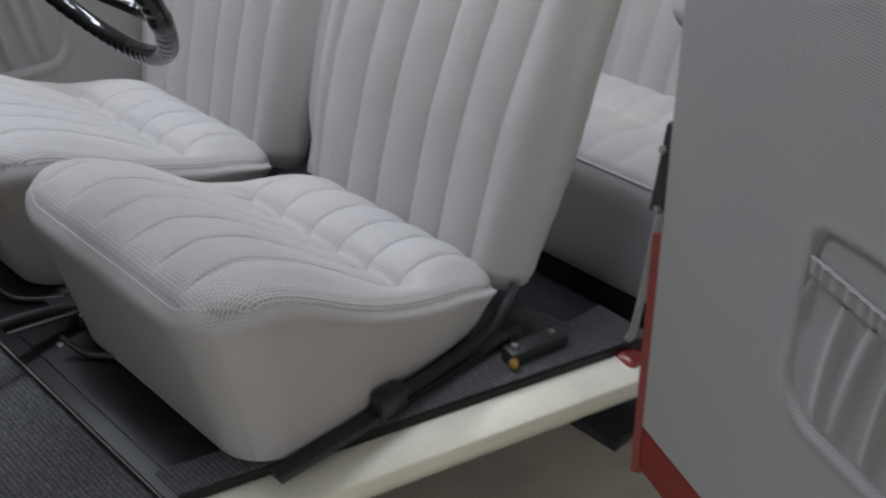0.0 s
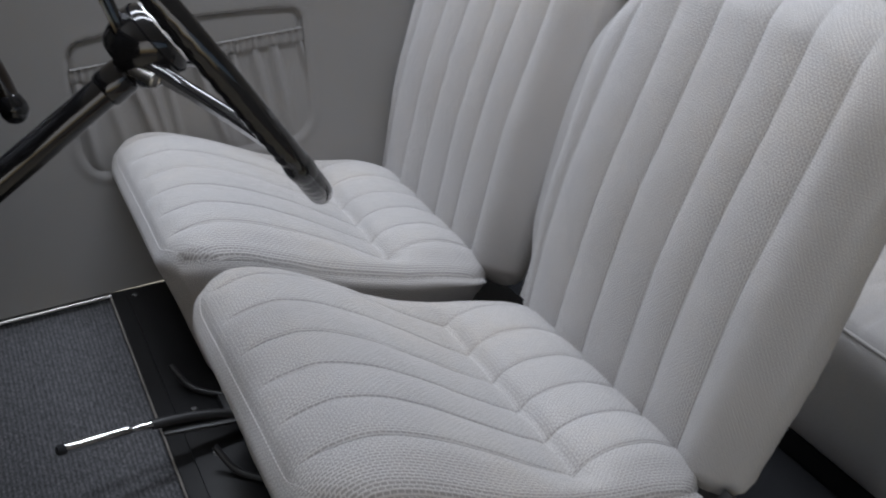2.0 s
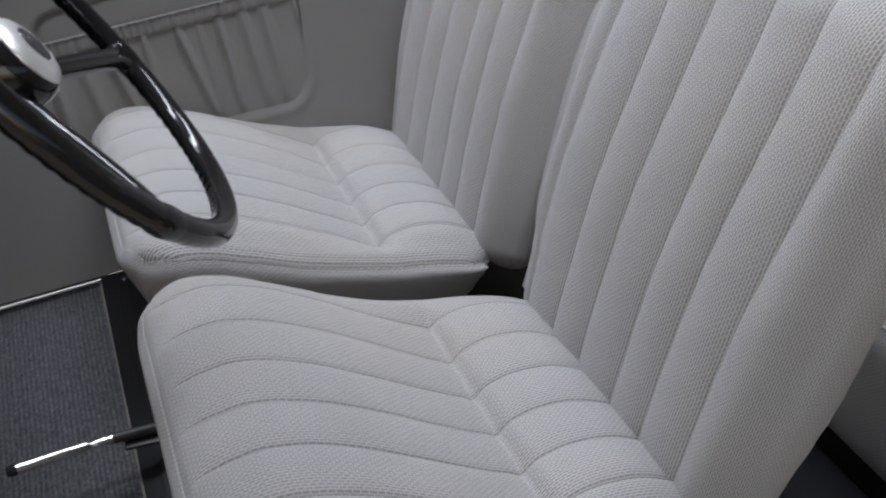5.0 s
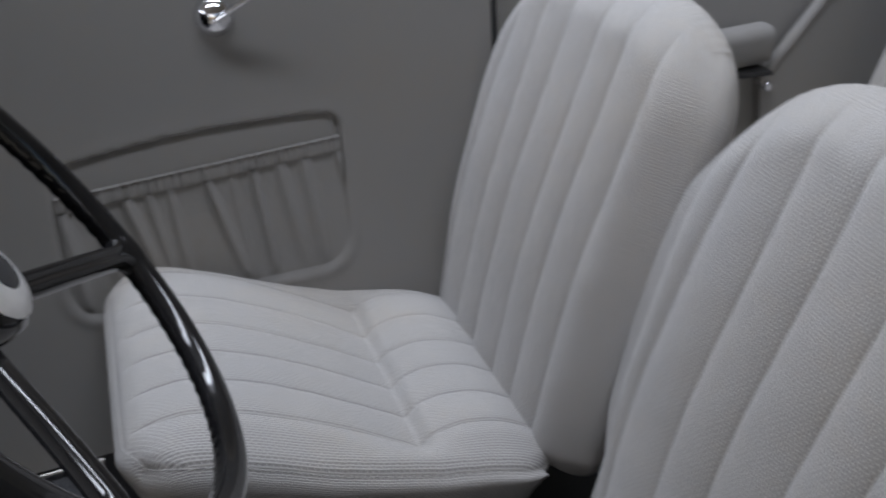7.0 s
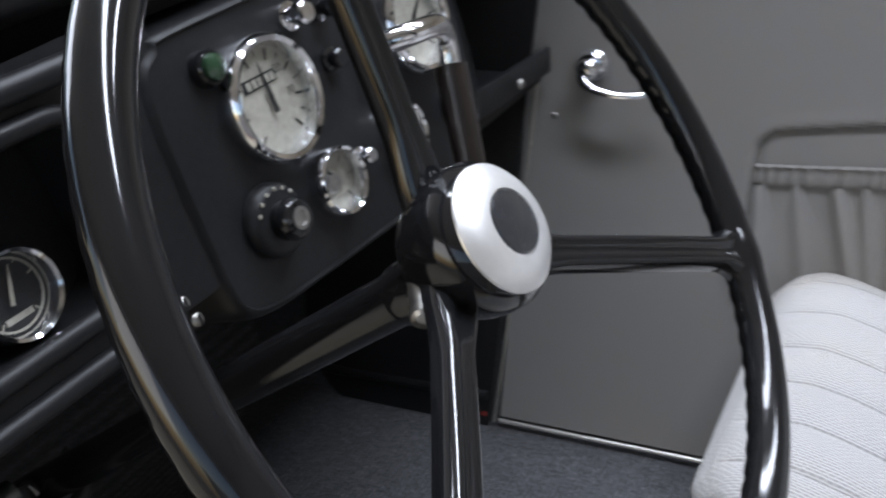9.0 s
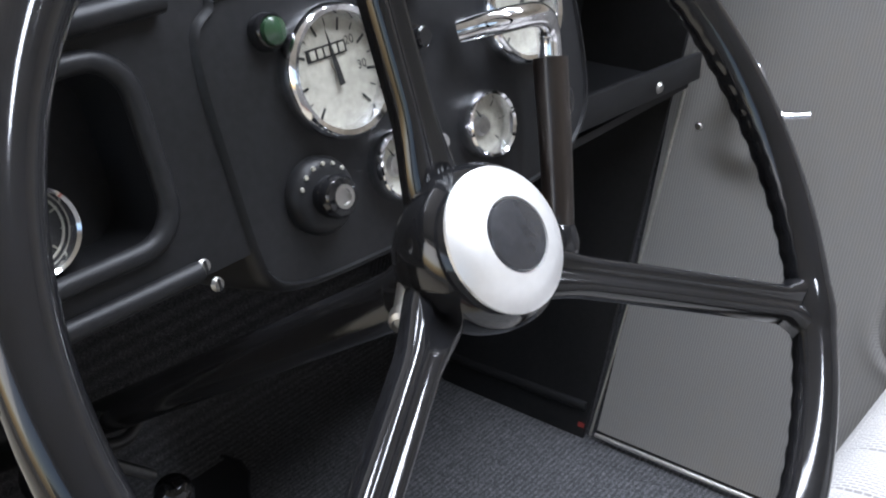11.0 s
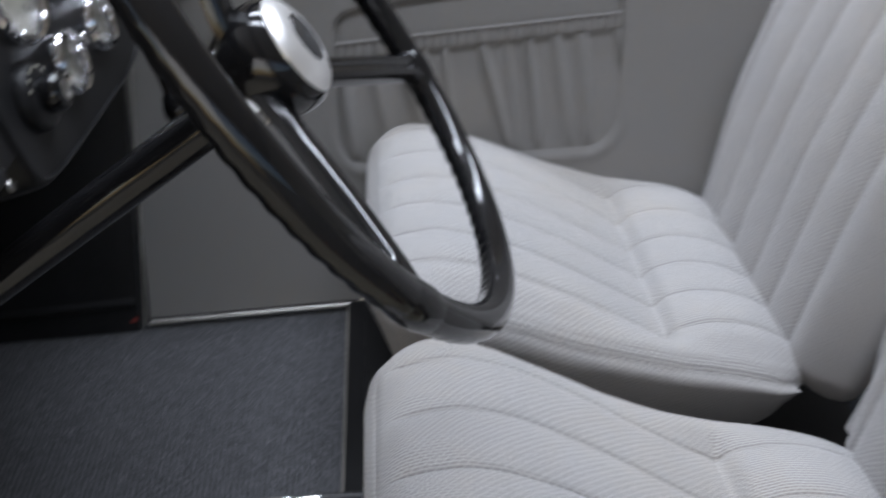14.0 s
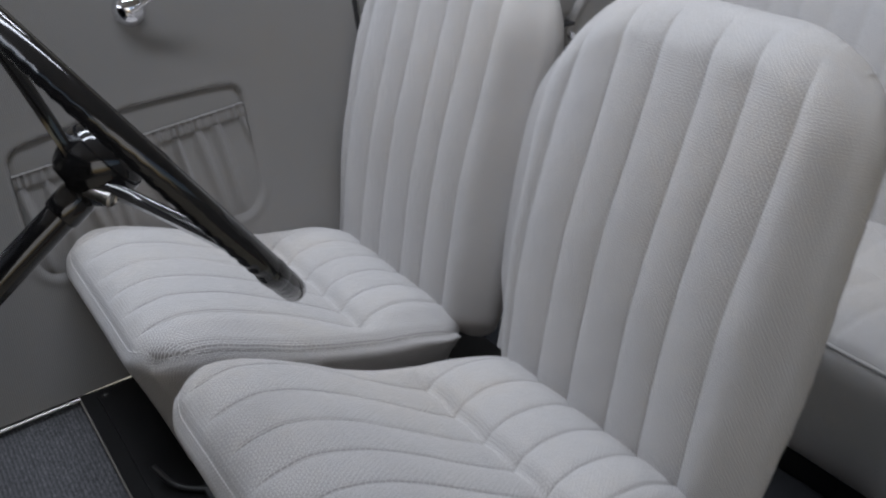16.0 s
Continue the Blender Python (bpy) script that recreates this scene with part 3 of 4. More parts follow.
def seat_cushion(parent, nose):
    x0, x1, nx = -0.108, 0.462, 150
    bm = bmesh.new()
    xs = [mix(x0, x1, i / nx) for i in range(nx + 1)]
    ys = across([0.0, *SEAMS, WIDE], 28)
    ny = len(ys) - 1
    grid, flat = [], {}
    for x in xs:
        row = []
        for y in ys:
            tight = y + 0.011 * max(0.0, 1 - y / 0.055) - 0.011 * max(0.0, 1 - (WIDE - y) / 0.055)
            px, py = corner_square(x, tight, x0, x1, 0.011, WIDE - 0.011, 0.080, 0.07)
            edge = min(x - x0 + 0.02, y, WIDE - y)
            roll = 0.006 * max(0.0, 1 - min(y, WIDE - y) / 0.022) ** 2
            stitched = 0.0008 * math.exp(-(((edge - 0.011) / 0.0026) ** 2))
            row.append(bm.verts.new((px, py, cushion_top(px, y, x0, x1, nose) - stitched - roll + uneven(px + nose, py))))
            flat[row[-1]] = (px, py)
        grid.append(row)
    for a, b in zip(grid, grid[1:]):
        for j in range(ny):
            bm.faces.new((a[j], a[j + 1], b[j + 1], b[j]))
    rim = [grid[i][0] for i in range(nx + 1)] + [grid[nx][j] for j in range(1, ny + 1)]
    rim += [grid[i][ny] for i in range(nx - 1, -1, -1)] + [grid[0][j] for j in range(ny - 1, 0, -1)]
    welt = [v.co.copy() for v in rim]
    count = len(welt)
    normals = []
    for k in range(count):
        d = welt[(k + 5) % count] - welt[k - 5]
        normals.append(Vector((d.y, -d.x, 0)).normalized())

    def foot(x):
        """The height of the lower edge of the skirt."""
        return curve_value([(0.0, 0.183), (0.155, 0.183), (0.165, 0.205), (0.26, 0.194), (0.34, 0.205), (0.39, 0.222), (0.43, 0.252), (0.46, 0.283)], x)

    levels = 14
    last = rim
    for k in range(1, levels + 1):
        u = k / levels
        ring = []
        for c, side in zip(welt, normals):
            z1 = foot(c.x)
            fast = math.sin(min(1, u / 0.20) * math.pi / 2)
            front = max(0.0, -side.x) ** 2
            out = (0.018 - 0.002 * front) * fast - 0.026 * max(0, u - 0.10)
            if side.x > 0.5:
                out *= 0.2
            z = mix(c.z - 0.001, z1, u**1.25)
            rake = 0.054 * max(0, u - 0.10) * ease(0.20, -0.09, c.x)
            ring.append(bm.verts.new((c.x + side.x * out + rake, c.y + side.y * out * 0.8, z)))
            flat[ring[-1]] = (c.x + side.x * (c.z - z + 0.3 * out), c.y + side.y * (c.z - z + 0.3 * out))
        n = len(ring)
        for j in range(n):
            bm.faces.new((last[j], last[(j + 1) % n], ring[(j + 1) % n], ring[j]))
        last = ring
    bm.faces.new(last)
    cloth_uv(bm, flat)
    cushion = part("cushion", bm, SEAT, parent, angle=70)
    step = [c for k, c in enumerate(welt) if k % 4 == 0]
    part("piping", tube_bm([c + Vector((0, 0, -0.0006)) for c in step], 0.0013, 6, True), SEAT, cushion)
    return cushion


LEAN = radians(13)
BACK_FOOT = Vector((0.452, 0.0, 0.262))
BACK_HIGH = 0.646


def back_place(y, v, w):
    """A place on the backrest: across, along it upwards, and out of its front."""
    up, out = Vector((math.sin(LEAN), 0, math.cos(LEAN))), Vector((-math.cos(LEAN), 0, math.sin(LEAN)))
    return BACK_FOOT + Vector((0, y, 0)) + v * up + w * out


def seat_back(parent):
    nv = 80
    us = [y / WIDE for y in across([0.0, *BACK_SEAMS, WIDE], 28)]
    ny = len(us) - 1
    top_r = 0.186

    def slant(u, v):
        """How far the seams lean over to the sill side as they rise."""
        return 0.018 * ease(0.35, 0.88, v) * min(1.0, u / 0.13, (1 - u) / 0.09)

    def plan(u, v):
        """u, v from 0 to 1 over the front face."""
        rim = abs(2 * u - 1) ** 5
        y, h = u * WIDE + (u - 0.5) * 0.040 * rim * ease(0.0, 0.40, v) + 0.032 * rim * (u > 0.5) * ease(0.0, 0.25, v) * ease(0.95, 0.6, v) - slant(u, v), v * BACK_HIGH
        for cy, sy, ch, sh, ry, rh in ((0.130, -1, BACK_HIGH - 0.130, 1, 0.150, 0.130), (WIDE - top_r, 1, BACK_HIGH - top_r, 1, top_r + 0.020, top_r), (0.045, -1, 0.045, -1, 0.045, 0.045), (WIDE - 0.045, 1, 0.045, -1, 0.045, 0.045)):
            p, q = (y - cy) * sy / ry, (h - ch) * sh / rh
            if p > 0 and q > 0:
                return cy + sy * ry * p * math.sqrt(max(0.0, 1 - min(1, q) ** 2 / 2)), ch + sh * rh * q * math.sqrt(max(0.0, 1 - min(1, p) ** 2 / 2))
        return y, h

    def inward(y, h):
        """Metres inwards from the outline of the upper part."""
        if h > BACK_HIGH - 0.130 and y < 0.130:
            return 0.140 * (1 - math.hypot((0.130 - y) / 0.150, (h - BACK_HIGH + 0.130) / 0.130))
        if h > BACK_HIGH - top_r and y > WIDE - top_r:
            return (top_r + 0.010) * (1 - math.hypot((y - WIDE + top_r) / (top_r + 0.020), (h - BACK_HIGH + top_r) / top_r))
        grow = 0.020 * ease(0.0, 0.40, h / BACK_HIGH)
        return min(y + grow, WIDE + grow - y, BACK_HIGH - h)

    bm = bmesh.new()
    edges = [0.0, *BACK_SEAMS, WIDE]
    front, flat = [], {}
    for i in range(nv + 1):
        v = i / nv
        row = []
        for j in range(ny + 1):
            u = us[j]
            y, h = plan(u, v)
            fall = 1 - min(1.0, max(0.0, inward(y, h)) / 0.060)
            e = min(u, 1 - u) * 2
            w = 0.012 + 0.016 * (1 - (1 - min(1, e * 2.2)) ** 2) + 0.012 * math.sin(math.pi * min(1, v * 1.05))
            straight = min(WIDE, max(0.0, mix(y + slant(u, v), u * WIDE, 0.35)))
            w += 0.0088 * pleat(straight, edges, 0.10) * ease(0, 0.04, v) * (1 - fall**2)
            w -= 0.028 * fall**2 + 0.018 * ease(0.05, 0.0, v)
            row.append(bm.verts.new(back_place(y, h, w + uneven(h + 0.3, y))))
            side = 0.040 * (1 - min(1, e * 4)) ** 2
            flat[row[-1]] = (h + 0.034 * ease(0.88, 1.0, v) ** 2, y + (side if u > 0.5 else -side))
        front.append(row)
    for a, b in zip(front, front[1:]):
        for j in range(ny):
            bm.faces.new((a[j], b[j], b[j + 1], a[j + 1]))
    ids = [(i, 0) for i in range(nv + 1)] + [(nv, j) for j in range(1, ny + 1)] + [(i, ny) for i in range(nv - 1, -1, -1)] + [(0, j) for j in range(ny - 1, 0, -1)]
    ring = [front[i][j] for i, j in ids]
    places = [plan(us[j], i / nv) for i, j in ids]
    last = ring
    total = len(places)
    away = []
    for n in range(total):
        (ya, ha), (yb, hb) = places[n - 8], places[(n + 8) % total]
        away.append(Vector((-(hb - ha), yb - ya, 0)).normalized())
    for k in range(1, 9):
        u = k / 8
        now = []
        for n, (y, h) in enumerate(places):
            d = away[n]
            out = 0.014 * math.sin(math.pi * u) - 0.010 * u
            pucker = 0.0005 * math.sin(n * 1.1 + 2 * math.sin(n * 0.21)) * math.sin(math.pi * u)
            w0 = (Vector(ring[n].co) - back_place(y, h, 0)).dot(back_place(0, 0, 1) - back_place(0, 0, 0))
            now.append(bm.verts.new(back_place(y + d.x * (out + pucker), h + d.y * (out + pucker), mix(w0, -0.062, u))))
            fh, fy = flat[ring[n]]
            flat[now[-1]] = (fh + d.y * 0.09 * u, fy + d.x * 0.09 * u)
        m = len(now)
        for j in range(m):
            bm.faces.new((last[j], last[(j + 1) % m], now[(j + 1) % m], now[j]))
        last = now
    bm.faces.new(last)
    cloth_uv(bm, flat)
    back = part("backrest", bm, SEAT, parent, angle=70)
    outline = [back_place(a, b, -0.064) for a, b in rounded(0.03, WIDE + 0.020, 0.02, 0.40, 0.015)]
    thick = back_place(0, 0, -0.012) - back_place(0, 0, 0)
    rows = []
    for k in range(25):
        v = mix(0.028, 0.372, k / 24)
        swell = 0.0125 * ease(0.0, 0.22, k / 24) * ease(1.01, 0.985, k / 24)
        rows.append([back_place(WIDE + 0.006 + 0.013 * ease(0.0, 0.8, k / 24) + swell * math.sin(math.pi / 2 * min(1, j / 4)) ** 0.7 - 0.004 * (j == 0), v, mix(0.006, -0.060, j / 8)) for j in range(9)])
    part("side_fold", sheet_bm(rows, (0, -0.012, 0)), SEAT, back, "loose fold of the cover on the side")
    part("back_panel", plate_bm(outline, thick), LINING, back, "flat grey cloth board behind the backrest")
    return back


def front_seat(nose, tube):
    seat = thing("front_seat", "pale grey ribbed cloth car seat with fluted cushion and backrest", "car seat", "front seats")
    seat_cushion(seat, nose)
    seat_back(seat)
    if tube:
        line = spline([(0.16, -0.006, 0.200), (0.30, -0.006, 0.203), (0.40, -0.006, 0.220), (0.445, -0.003, 0.250), (0.470, -0.003, 0.278)], 6)
        part("frame_tube", tube_bm(line, 0.0105, 12), FRAME_BLACK, seat, "black painted bent steel tube")
    for y in (-0.006, WIDE + 0.006):
        bm = box_bm((0.15, y - 0.017, 0.176), (0.205, y + 0.013, 0.222), 0.007)
        part("bracket", bm, FRAME_BLACK, seat)
        part("runner", box_bm((-0.03, y - 0.012 if y < 0.2 else y - 0.01, 0.178), (0.45, y + 0.012, 0.192), 0.002), FRAME_BLACK, seat)
    return seat


front_seat(NOSE["driver"], True)
front_seat(NOSE["passenger"], False).matrix_world = pose(0.0, 0.578, 0.0)


# ---- rear bench ----


def rear_bench():
    ob = thing("rear_bench", "pale grey fluted cloth rear bench seat behind the front seats", "car seat")
    y0, y1 = -0.075, 1.08
    seams = [y0 + 0.075 * k for k in range(1, 16)]
    edges = [y0, *seams, y1]
    rows = []
    profile = [(0.900, 0.078), (0.874, 0.082), (0.860, 0.10), (0.848, 0.22), (0.842, 0.30), (0.853, 0.335), (0.875, 0.350), (0.93, 0.358), (1.00, 0.352), (1.08, 0.338), (1.10, 0.335), (1.16, 0.350), (1.22, 0.350), (1.30, 0.335)]
    line = spline([(x, 0, z) for x, z in profile], 5)
    for k, p in enumerate(line):
        top = ease(0.30, 0.35, p.z) if p.x < 0.9 else 1
        rows.append([(p.x, mix(y0, y1, j / 180), p.z + 0.0045 * top * pleat(mix(y0, y1, j / 180), edges)) for j in range(181)])
    cushion = part("cushion", sheet_bm(rows), SEAT, ob, angle=70)
    part("base_rail", box_bm((0.875, y0, 0.021), (0.915, y1, 0.072), 0.004), FRAME_BLACK, ob, "dark painted rail under the cushion")
    part("piping", tube_bm([(0.850, mix(y0, y1, j / 30), 0.331) for j in range(31)], 0.0035, 8), SEAT, cushion)
    rows = []
    for i in range(31):
        v = i / 30
        rows.append([(1.262 + 0.30 * v * 0.55 - 0.02 * math.sin(math.pi * v) - 0.006 * pleat(mix(y0, y1, j / 180), edges) + 0.05 * ease(0.9, 1, v), mix(y0, y1, j / 180), 0.29 + 0.58 * v) for j in range(181)])
    part("backrest", sheet_bm(rows, (0.08, 0, 0)), SEAT, ob, angle=70)


rear_bench()

# the padded rear armrest and the cloth round the rear side window on the far side
rest = thing("padded_armrest", "padded grey cloth armrest on the rear side panel", "armrest")
rows = []
for k in range(25):
    x = mix(0.66, 1.165, k / 24)
    row = []
    for y, z in rounded(-0.055, 0.012, 0.607, 0.682, 0.024, 5):
        row.append((x, far_wall(x, 0.64) + y + 0.012 * ease(0.75, 1.0, k / 24), z))
    rows.append(row + row[:1])
pad = sheet_bm(rows)
pad.faces.new([v for v in pad.verts if abs(v.co.x - 1.165) < 1e-4][:-1])
part("pad", pad, LINING, rest)
# a thin black strip stands in for the shadow line below the pad
part("shadow_strip", box_bm((0.62, far_wall(0.9, 0.6) - 0.036, 0.597), (1.15, far_wall(0.9, 0.6) + 0.03, 0.606), 0.002), FRAME_BLACK, rest, "black strip standing in for the shadow under the pad")
k = Vector((1.168, far_wall(1.168, 0.562) - 0.022, 0.562))
part("button", lathe_bm(((0, 0.007), (0.008, 0.005), (0.011, 0)), k, (0, -1, 0.2), 16), CHROME, rest, "small chrome stud")
trim = thing("window_surround", "grey cloth panel rising round the rear side window", "trim", kind="structure")
rows = []
for i in range(13):
    u = i / 12
    top = [mix(1.150, 1.72, u), mix(0.565, 1.06, u)]
    rows.append([(top[0] + 0.012 * v, far_wall(top[0], mix(top[1], 0.05, v)) - 0.020, mix(top[1], 0.05, v)) for v in (0, 0.1, 0.25, 0.5, 0.75, 1.0)])
part("side_cloth", sheet_bm(rows, (0, 0.03, 0)), LINING, trim)
arch = [Vector(r[0]) + Vector((0, 0.006, 0.004)) for r in rows]
part("band", tube_bm(arch, 0.011, 12), LINING, trim, "rolled cloth edge")
rows = [[(x, far_wall(x, z) + 0.022 + 0.02 * (z > 0.7), z) for x in (0.60, 0.9, 1.2, 1.5, 1.78)] for z in (0.585, 0.70, 0.85, 1.02)]
part("window_frame", sheet_bm(rows, (0, 0.03, 0)), LINING, trim, "grey cloth frame below the rear window")
near_pad = thing("side_bolster", "rolled grey ribbed cloth bolster on the rear side panel", "bolster")
line = [(0.700 + 0.45 * (k / 24) ** 1.5, mix(-0.078, -0.110, k / 24), mix(0.722, 0.705, k / 24)) for k in range(25)]
part("pad", tube_bm(line, [0.045 * math.sqrt(max(0.01, 1 - max(0.0, 1 - (p[0] - 0.698) / 0.040) ** 2)) for p in line], 20), SEAT, near_pad)

# ---- steering ----
WHEEL = Vector((-0.1345, 0.310, 0.868))
TILT = radians(54.9)
FACE = Vector((math.sin(TILT), 0, math.cos(TILT)))
ACROSS = Vector((0, 1, 0))
UPWARD = FACE.cross(ACROSS)
RIM = 0.2198


def on_wheel(r, degrees, out):
    a = radians(degrees)
    return WHEEL + r * (math.cos(a) * ACROSS + math.sin(a) * UPWARD) + out * FACE


def steering_wheel():
    ob = thing("steering_wheel", "glossy black three-spoke steering wheel with polished round hub cap", "steering wheel")
    bm = bmesh.new()
    turns, sides = 480, 18
    rings = []
    for k in range(turns):
        d = 360 * k / turns
        ring = []
        for j in range(sides):
            w = 2 * math.pi * j / sides
            under = max(0.0, -math.sin(w + 0.15))
            r = 0.0128 - 0.0010 * under**0.7 * (0.5 + 0.5 * math.sin(radians(d) * 88))
            ring.append(bm.verts.new(on_wheel(RIM + r * math.cos(w), d, r * math.sin(w))))
        rings.append(ring)
    for k in range(turns):
        for j in range(sides):
            bm.faces.new((rings[k][j], rings[k][(j + 1) % sides], rings[(k + 1) % turns][(j + 1) % sides], rings[(k + 1) % turns][j]))
    rim = part("rim", bm, ENAMEL, ob, "glossy black rim with finger grips underneath", 60)
    for d in (-35, 88, 207):
        bm = bmesh.new()
        side = math.cos(radians(d + 90)) * ACROSS + math.sin(radians(d + 90)) * UPWARD

        def ribs(u):
            """The section of a spoke: two rounded ridges on a flat bar, flaring at both ends."""
            flare = 1 + 0.55 * ease(0.25, 0.0, u) + 0.9 * ease(0.93, 1.0, u)
            h = 0.0108 * flare
            pts = [(-h, -0.006), (-h, 0.000), (-h * 0.88, 0.0045), (-h * 0.66, 0.0072), (-h * 0.44, 0.0076), (-h * 0.20, 0.0060), (0, 0.0050), (h * 0.20, 0.0060), (h * 0.44, 0.0076), (h * 0.66, 0.0072), (h * 0.88, 0.0045), (h, 0.000), (h, -0.006)]
            return pts

        rows = []
        for k in range(25):
            u = k / 24
            r = mix(0.030, RIM - 0.008, u)
            drop = -0.046 * (1 - u) ** 1.15
            rows.append([on_wheel(r, d, 0) + a * side + (b + drop) * FACE for a, b in ribs(u)])
            rows[-1].append(rows[-1][0])
        grid = [[bm.verts.new(p) for p in row[:-1]] for row in rows]
        for a, b in zip(grid, grid[1:]):
            n = len(a)
            for j in range(n):
                bm.faces.new((a[j], a[(j + 1) % n], b[(j + 1) % n], b[j]))
        bm.faces.new(grid[0][::-1])
        bm.faces.new(grid[-1])
        spoke = part("spoke", bm, ENAMEL, ob, "ridged glossy black spoke", 65)
        line = [on_wheel(RIM, d + k, 0.0) for k in (-5.2, -2.6, 0, 2.6, 5.2)]
        part("joint", tube_bm(line, [0.0120, 0.0134, 0.0140, 0.0134, 0.0120], 18), ENAMEL, spoke, "raised joint on the rim")
    seat = WHEEL - 0.036 * FACE + Vector((0.0, 0.002, -0.001))
    part("hub", lathe_bm(((0.016, -0.034), (0.027, -0.032), (0.0335, -0.026), (0.0380, -0.016), (0.0410, -0.006), (0.0418, 0.004), (0.0405, 0.014), (0.036, 0.020), (0, 0.021)), seat, FACE, 48), ENAMEL, ob, "rounded glossy black hub")
    cap = part("hub_cap", lathe_bm(((0.0362, 0.018), (0.0358, 0.0215), (0.0312, 0.0258), (0.0240, 0.0288), (0.0186, 0.0296), (0.0181, 0.0280), (0, 0.0280)), seat, FACE, 48), ALUMINIUM, ob, "polished aluminium cap")
    part("emblem", lathe_bm(((0.0177, 0.0285), (0.0168, 0.0300), (0.010, 0.0313), (0, 0.0317)), seat, FACE, 40), EMBLEM, cap, "dark domed badge")
    a = seat - 0.032 * FACE + Vector((0.0045, -0.0022, -0.006))
    low = Vector((-0.9435, 0.2667, 0.283))
    way = (low - a).normalized()
    column = part("column", tube_bm([a, a + 0.30 * way, low], 0.0162, 24), ENAMEL, ob, "glossy black steering column")
    part("collar", lathe_bm(((0.0162, 0.0), (0.0180, 0.001), (0.0190, 0.004), (0.0190, 0.024), (0.0180, 0.028), (0.0162, 0.029)), a + 0.002 * way, way, 32), ENAMEL, column, "black clamp collar")
    s = Vector((-0.174, 0.271, 0.829))
    part("screw", lathe_bm(((0.0065, -0.02), (0.0065, 0.003), (0.0078, 0.004), (0.0078, 0.009), (0.0060, 0.011), (0.0050, 0.009), (0, 0.009)), s, (0.55, -0.75, -0.25), 18), STEEL, column, "domed clamp screw")
    c = a + 0.47 * way
    u, v, _ = basis(way)
    ring = [c + 0.026 * (math.cos(w) * u + math.sin(w) * v) for w in (radians(k) for k in range(150, 400, 12))]
    part("clamp", tube_bm(ring, 0.006, 10), FRAME_BLACK, column, "black pipe clamp round the column")
    part("nut", lathe_bm(((0, 0.012), (0.007, 0.012), (0.007, 0), (0, 0)), ring[-1], (0.3, 0.3, -1), 6), STEEL, column)


steering_wheel()

# ---- dashboard ----


PIVOT = Matrix.Translation((-0.352, 0, 0.80))
DASH_TURN = Matrix.Translation((0, 0, 0.004)) @ PIVOT @ Matrix.Rotation(radians(-15), 4, "Y") @ PIVOT.inverted()


def gauge(parent, y, z, x, r, face_mat, ticks, needle, depth=0.016):
    """A round dial with a chrome bezel, ticks, a needle and a glass."""
    c = Vector((x, y, z))
    bezel = lathe_bm(((r * 1.05, -depth), (r * 1.07, 0.002), (r * 1.05, 0.007), (r * 0.98, 0.0105), (r * 0.90, 0.009), (r * 0.86, 0.004), (r * 0.86, -0.006)), c, (1, 0, 0), 48)
    ob = part("gauge", bezel, CHROME, parent, "round gauge with a chrome bezel")
    part("dial", lathe_bm(((0, -0.002), (r * 0.88, -0.002), (r * 0.88, -0.012), (0, -0.012)), c, (1, 0, 0), 40), face_mat, ob, "cream dial" if face_mat is DIAL else "black dial")
    ink = INK if face_mat is DIAL else DIAL
    bm = bmesh.new()
    for k in range(ticks):
        a = radians(-50 + 280 * k / (ticks - 1))
        d, n = Vector((0, -math.cos(a), math.sin(a))), Vector((0, math.sin(a), math.cos(a)))
        w, l = (0.022 * r, 0.20 * r) if k % 2 == 0 else (0.012 * r, 0.12 * r)
        q = [c + Vector((-0.0014, 0, 0)) + d * (0.82 * r - e * l) + n * f * w for e, f in ((0, -1), (0, 1), (1, 1), (1, -1))]
        bm.faces.new([bm.verts.new(p) for p in q])
    part("scale", bm, ink, ob)
    a = radians(needle)
    d, n = Vector((0, -math.cos(a), math.sin(a))), Vector((0, math.sin(a), math.cos(a)))
    base = c + Vector((0.0004, 0, 0))
    q = [base - 0.22 * r * d - 0.05 * r * n, base - 0.22 * r * d + 0.05 * r * n, base + 0.08 * r * d + 0.045 * r * n, base + 0.66 * r * d, base + 0.08 * r * d - 0.045 * r * n]
    part("needle", plate_bm(q, (0.0008, 0, 0)), ink, ob)
    glass = part("glass", lathe_bm(((0, 0.0046), (r * 0.5, 0.0045), (r * 0.89, 0.004), (r * 0.89, 0.003), (0, 0.0036)), c, (1, 0, 0), 40), GLASS, ob)
    glass.visible_shadow = False
    return ob


def lettering(parent, words, place, size, mat):
    """Small upright printing that faces the seats."""
    data = bpy.data.curves.new("print", "FONT")
    data.body, data.size, data.align_x, data.align_y = words, size, "CENTER", "CENTER"
    shape = new("print", data)
    bpy.context.view_layer.update()
    mesh = bpy.data.meshes.new_from_object(shape.evaluated_get(bpy.context.evaluated_depsgraph_get()))
    bpy.data.objects.remove(shape)
    mesh.transform(Matrix(((0, 0, 1, 0), (1, 0, 0, 0), (0, 1, 0, 0), (0, 0, 0, 1))))
    mesh.materials.clear()
    mesh.materials.append(mat)
    ob = new("numeral", mesh)
    ob.parent = parent
    ob.location = place
    return ob


def knob(parent, name, x, y, z, r, length, mat, label):
    return part(name, lathe_bm(((r * 1.25, 0), (r * 1.25, 0.003), (r * 0.7, 0.005), (r * 0.7, length * 0.45), (r, length * 0.55), (r * 1.02, length * 0.9), (r * 0.8, length), (0, length)), (x, y, z), (1, 0, 0), 24), mat, parent, label)


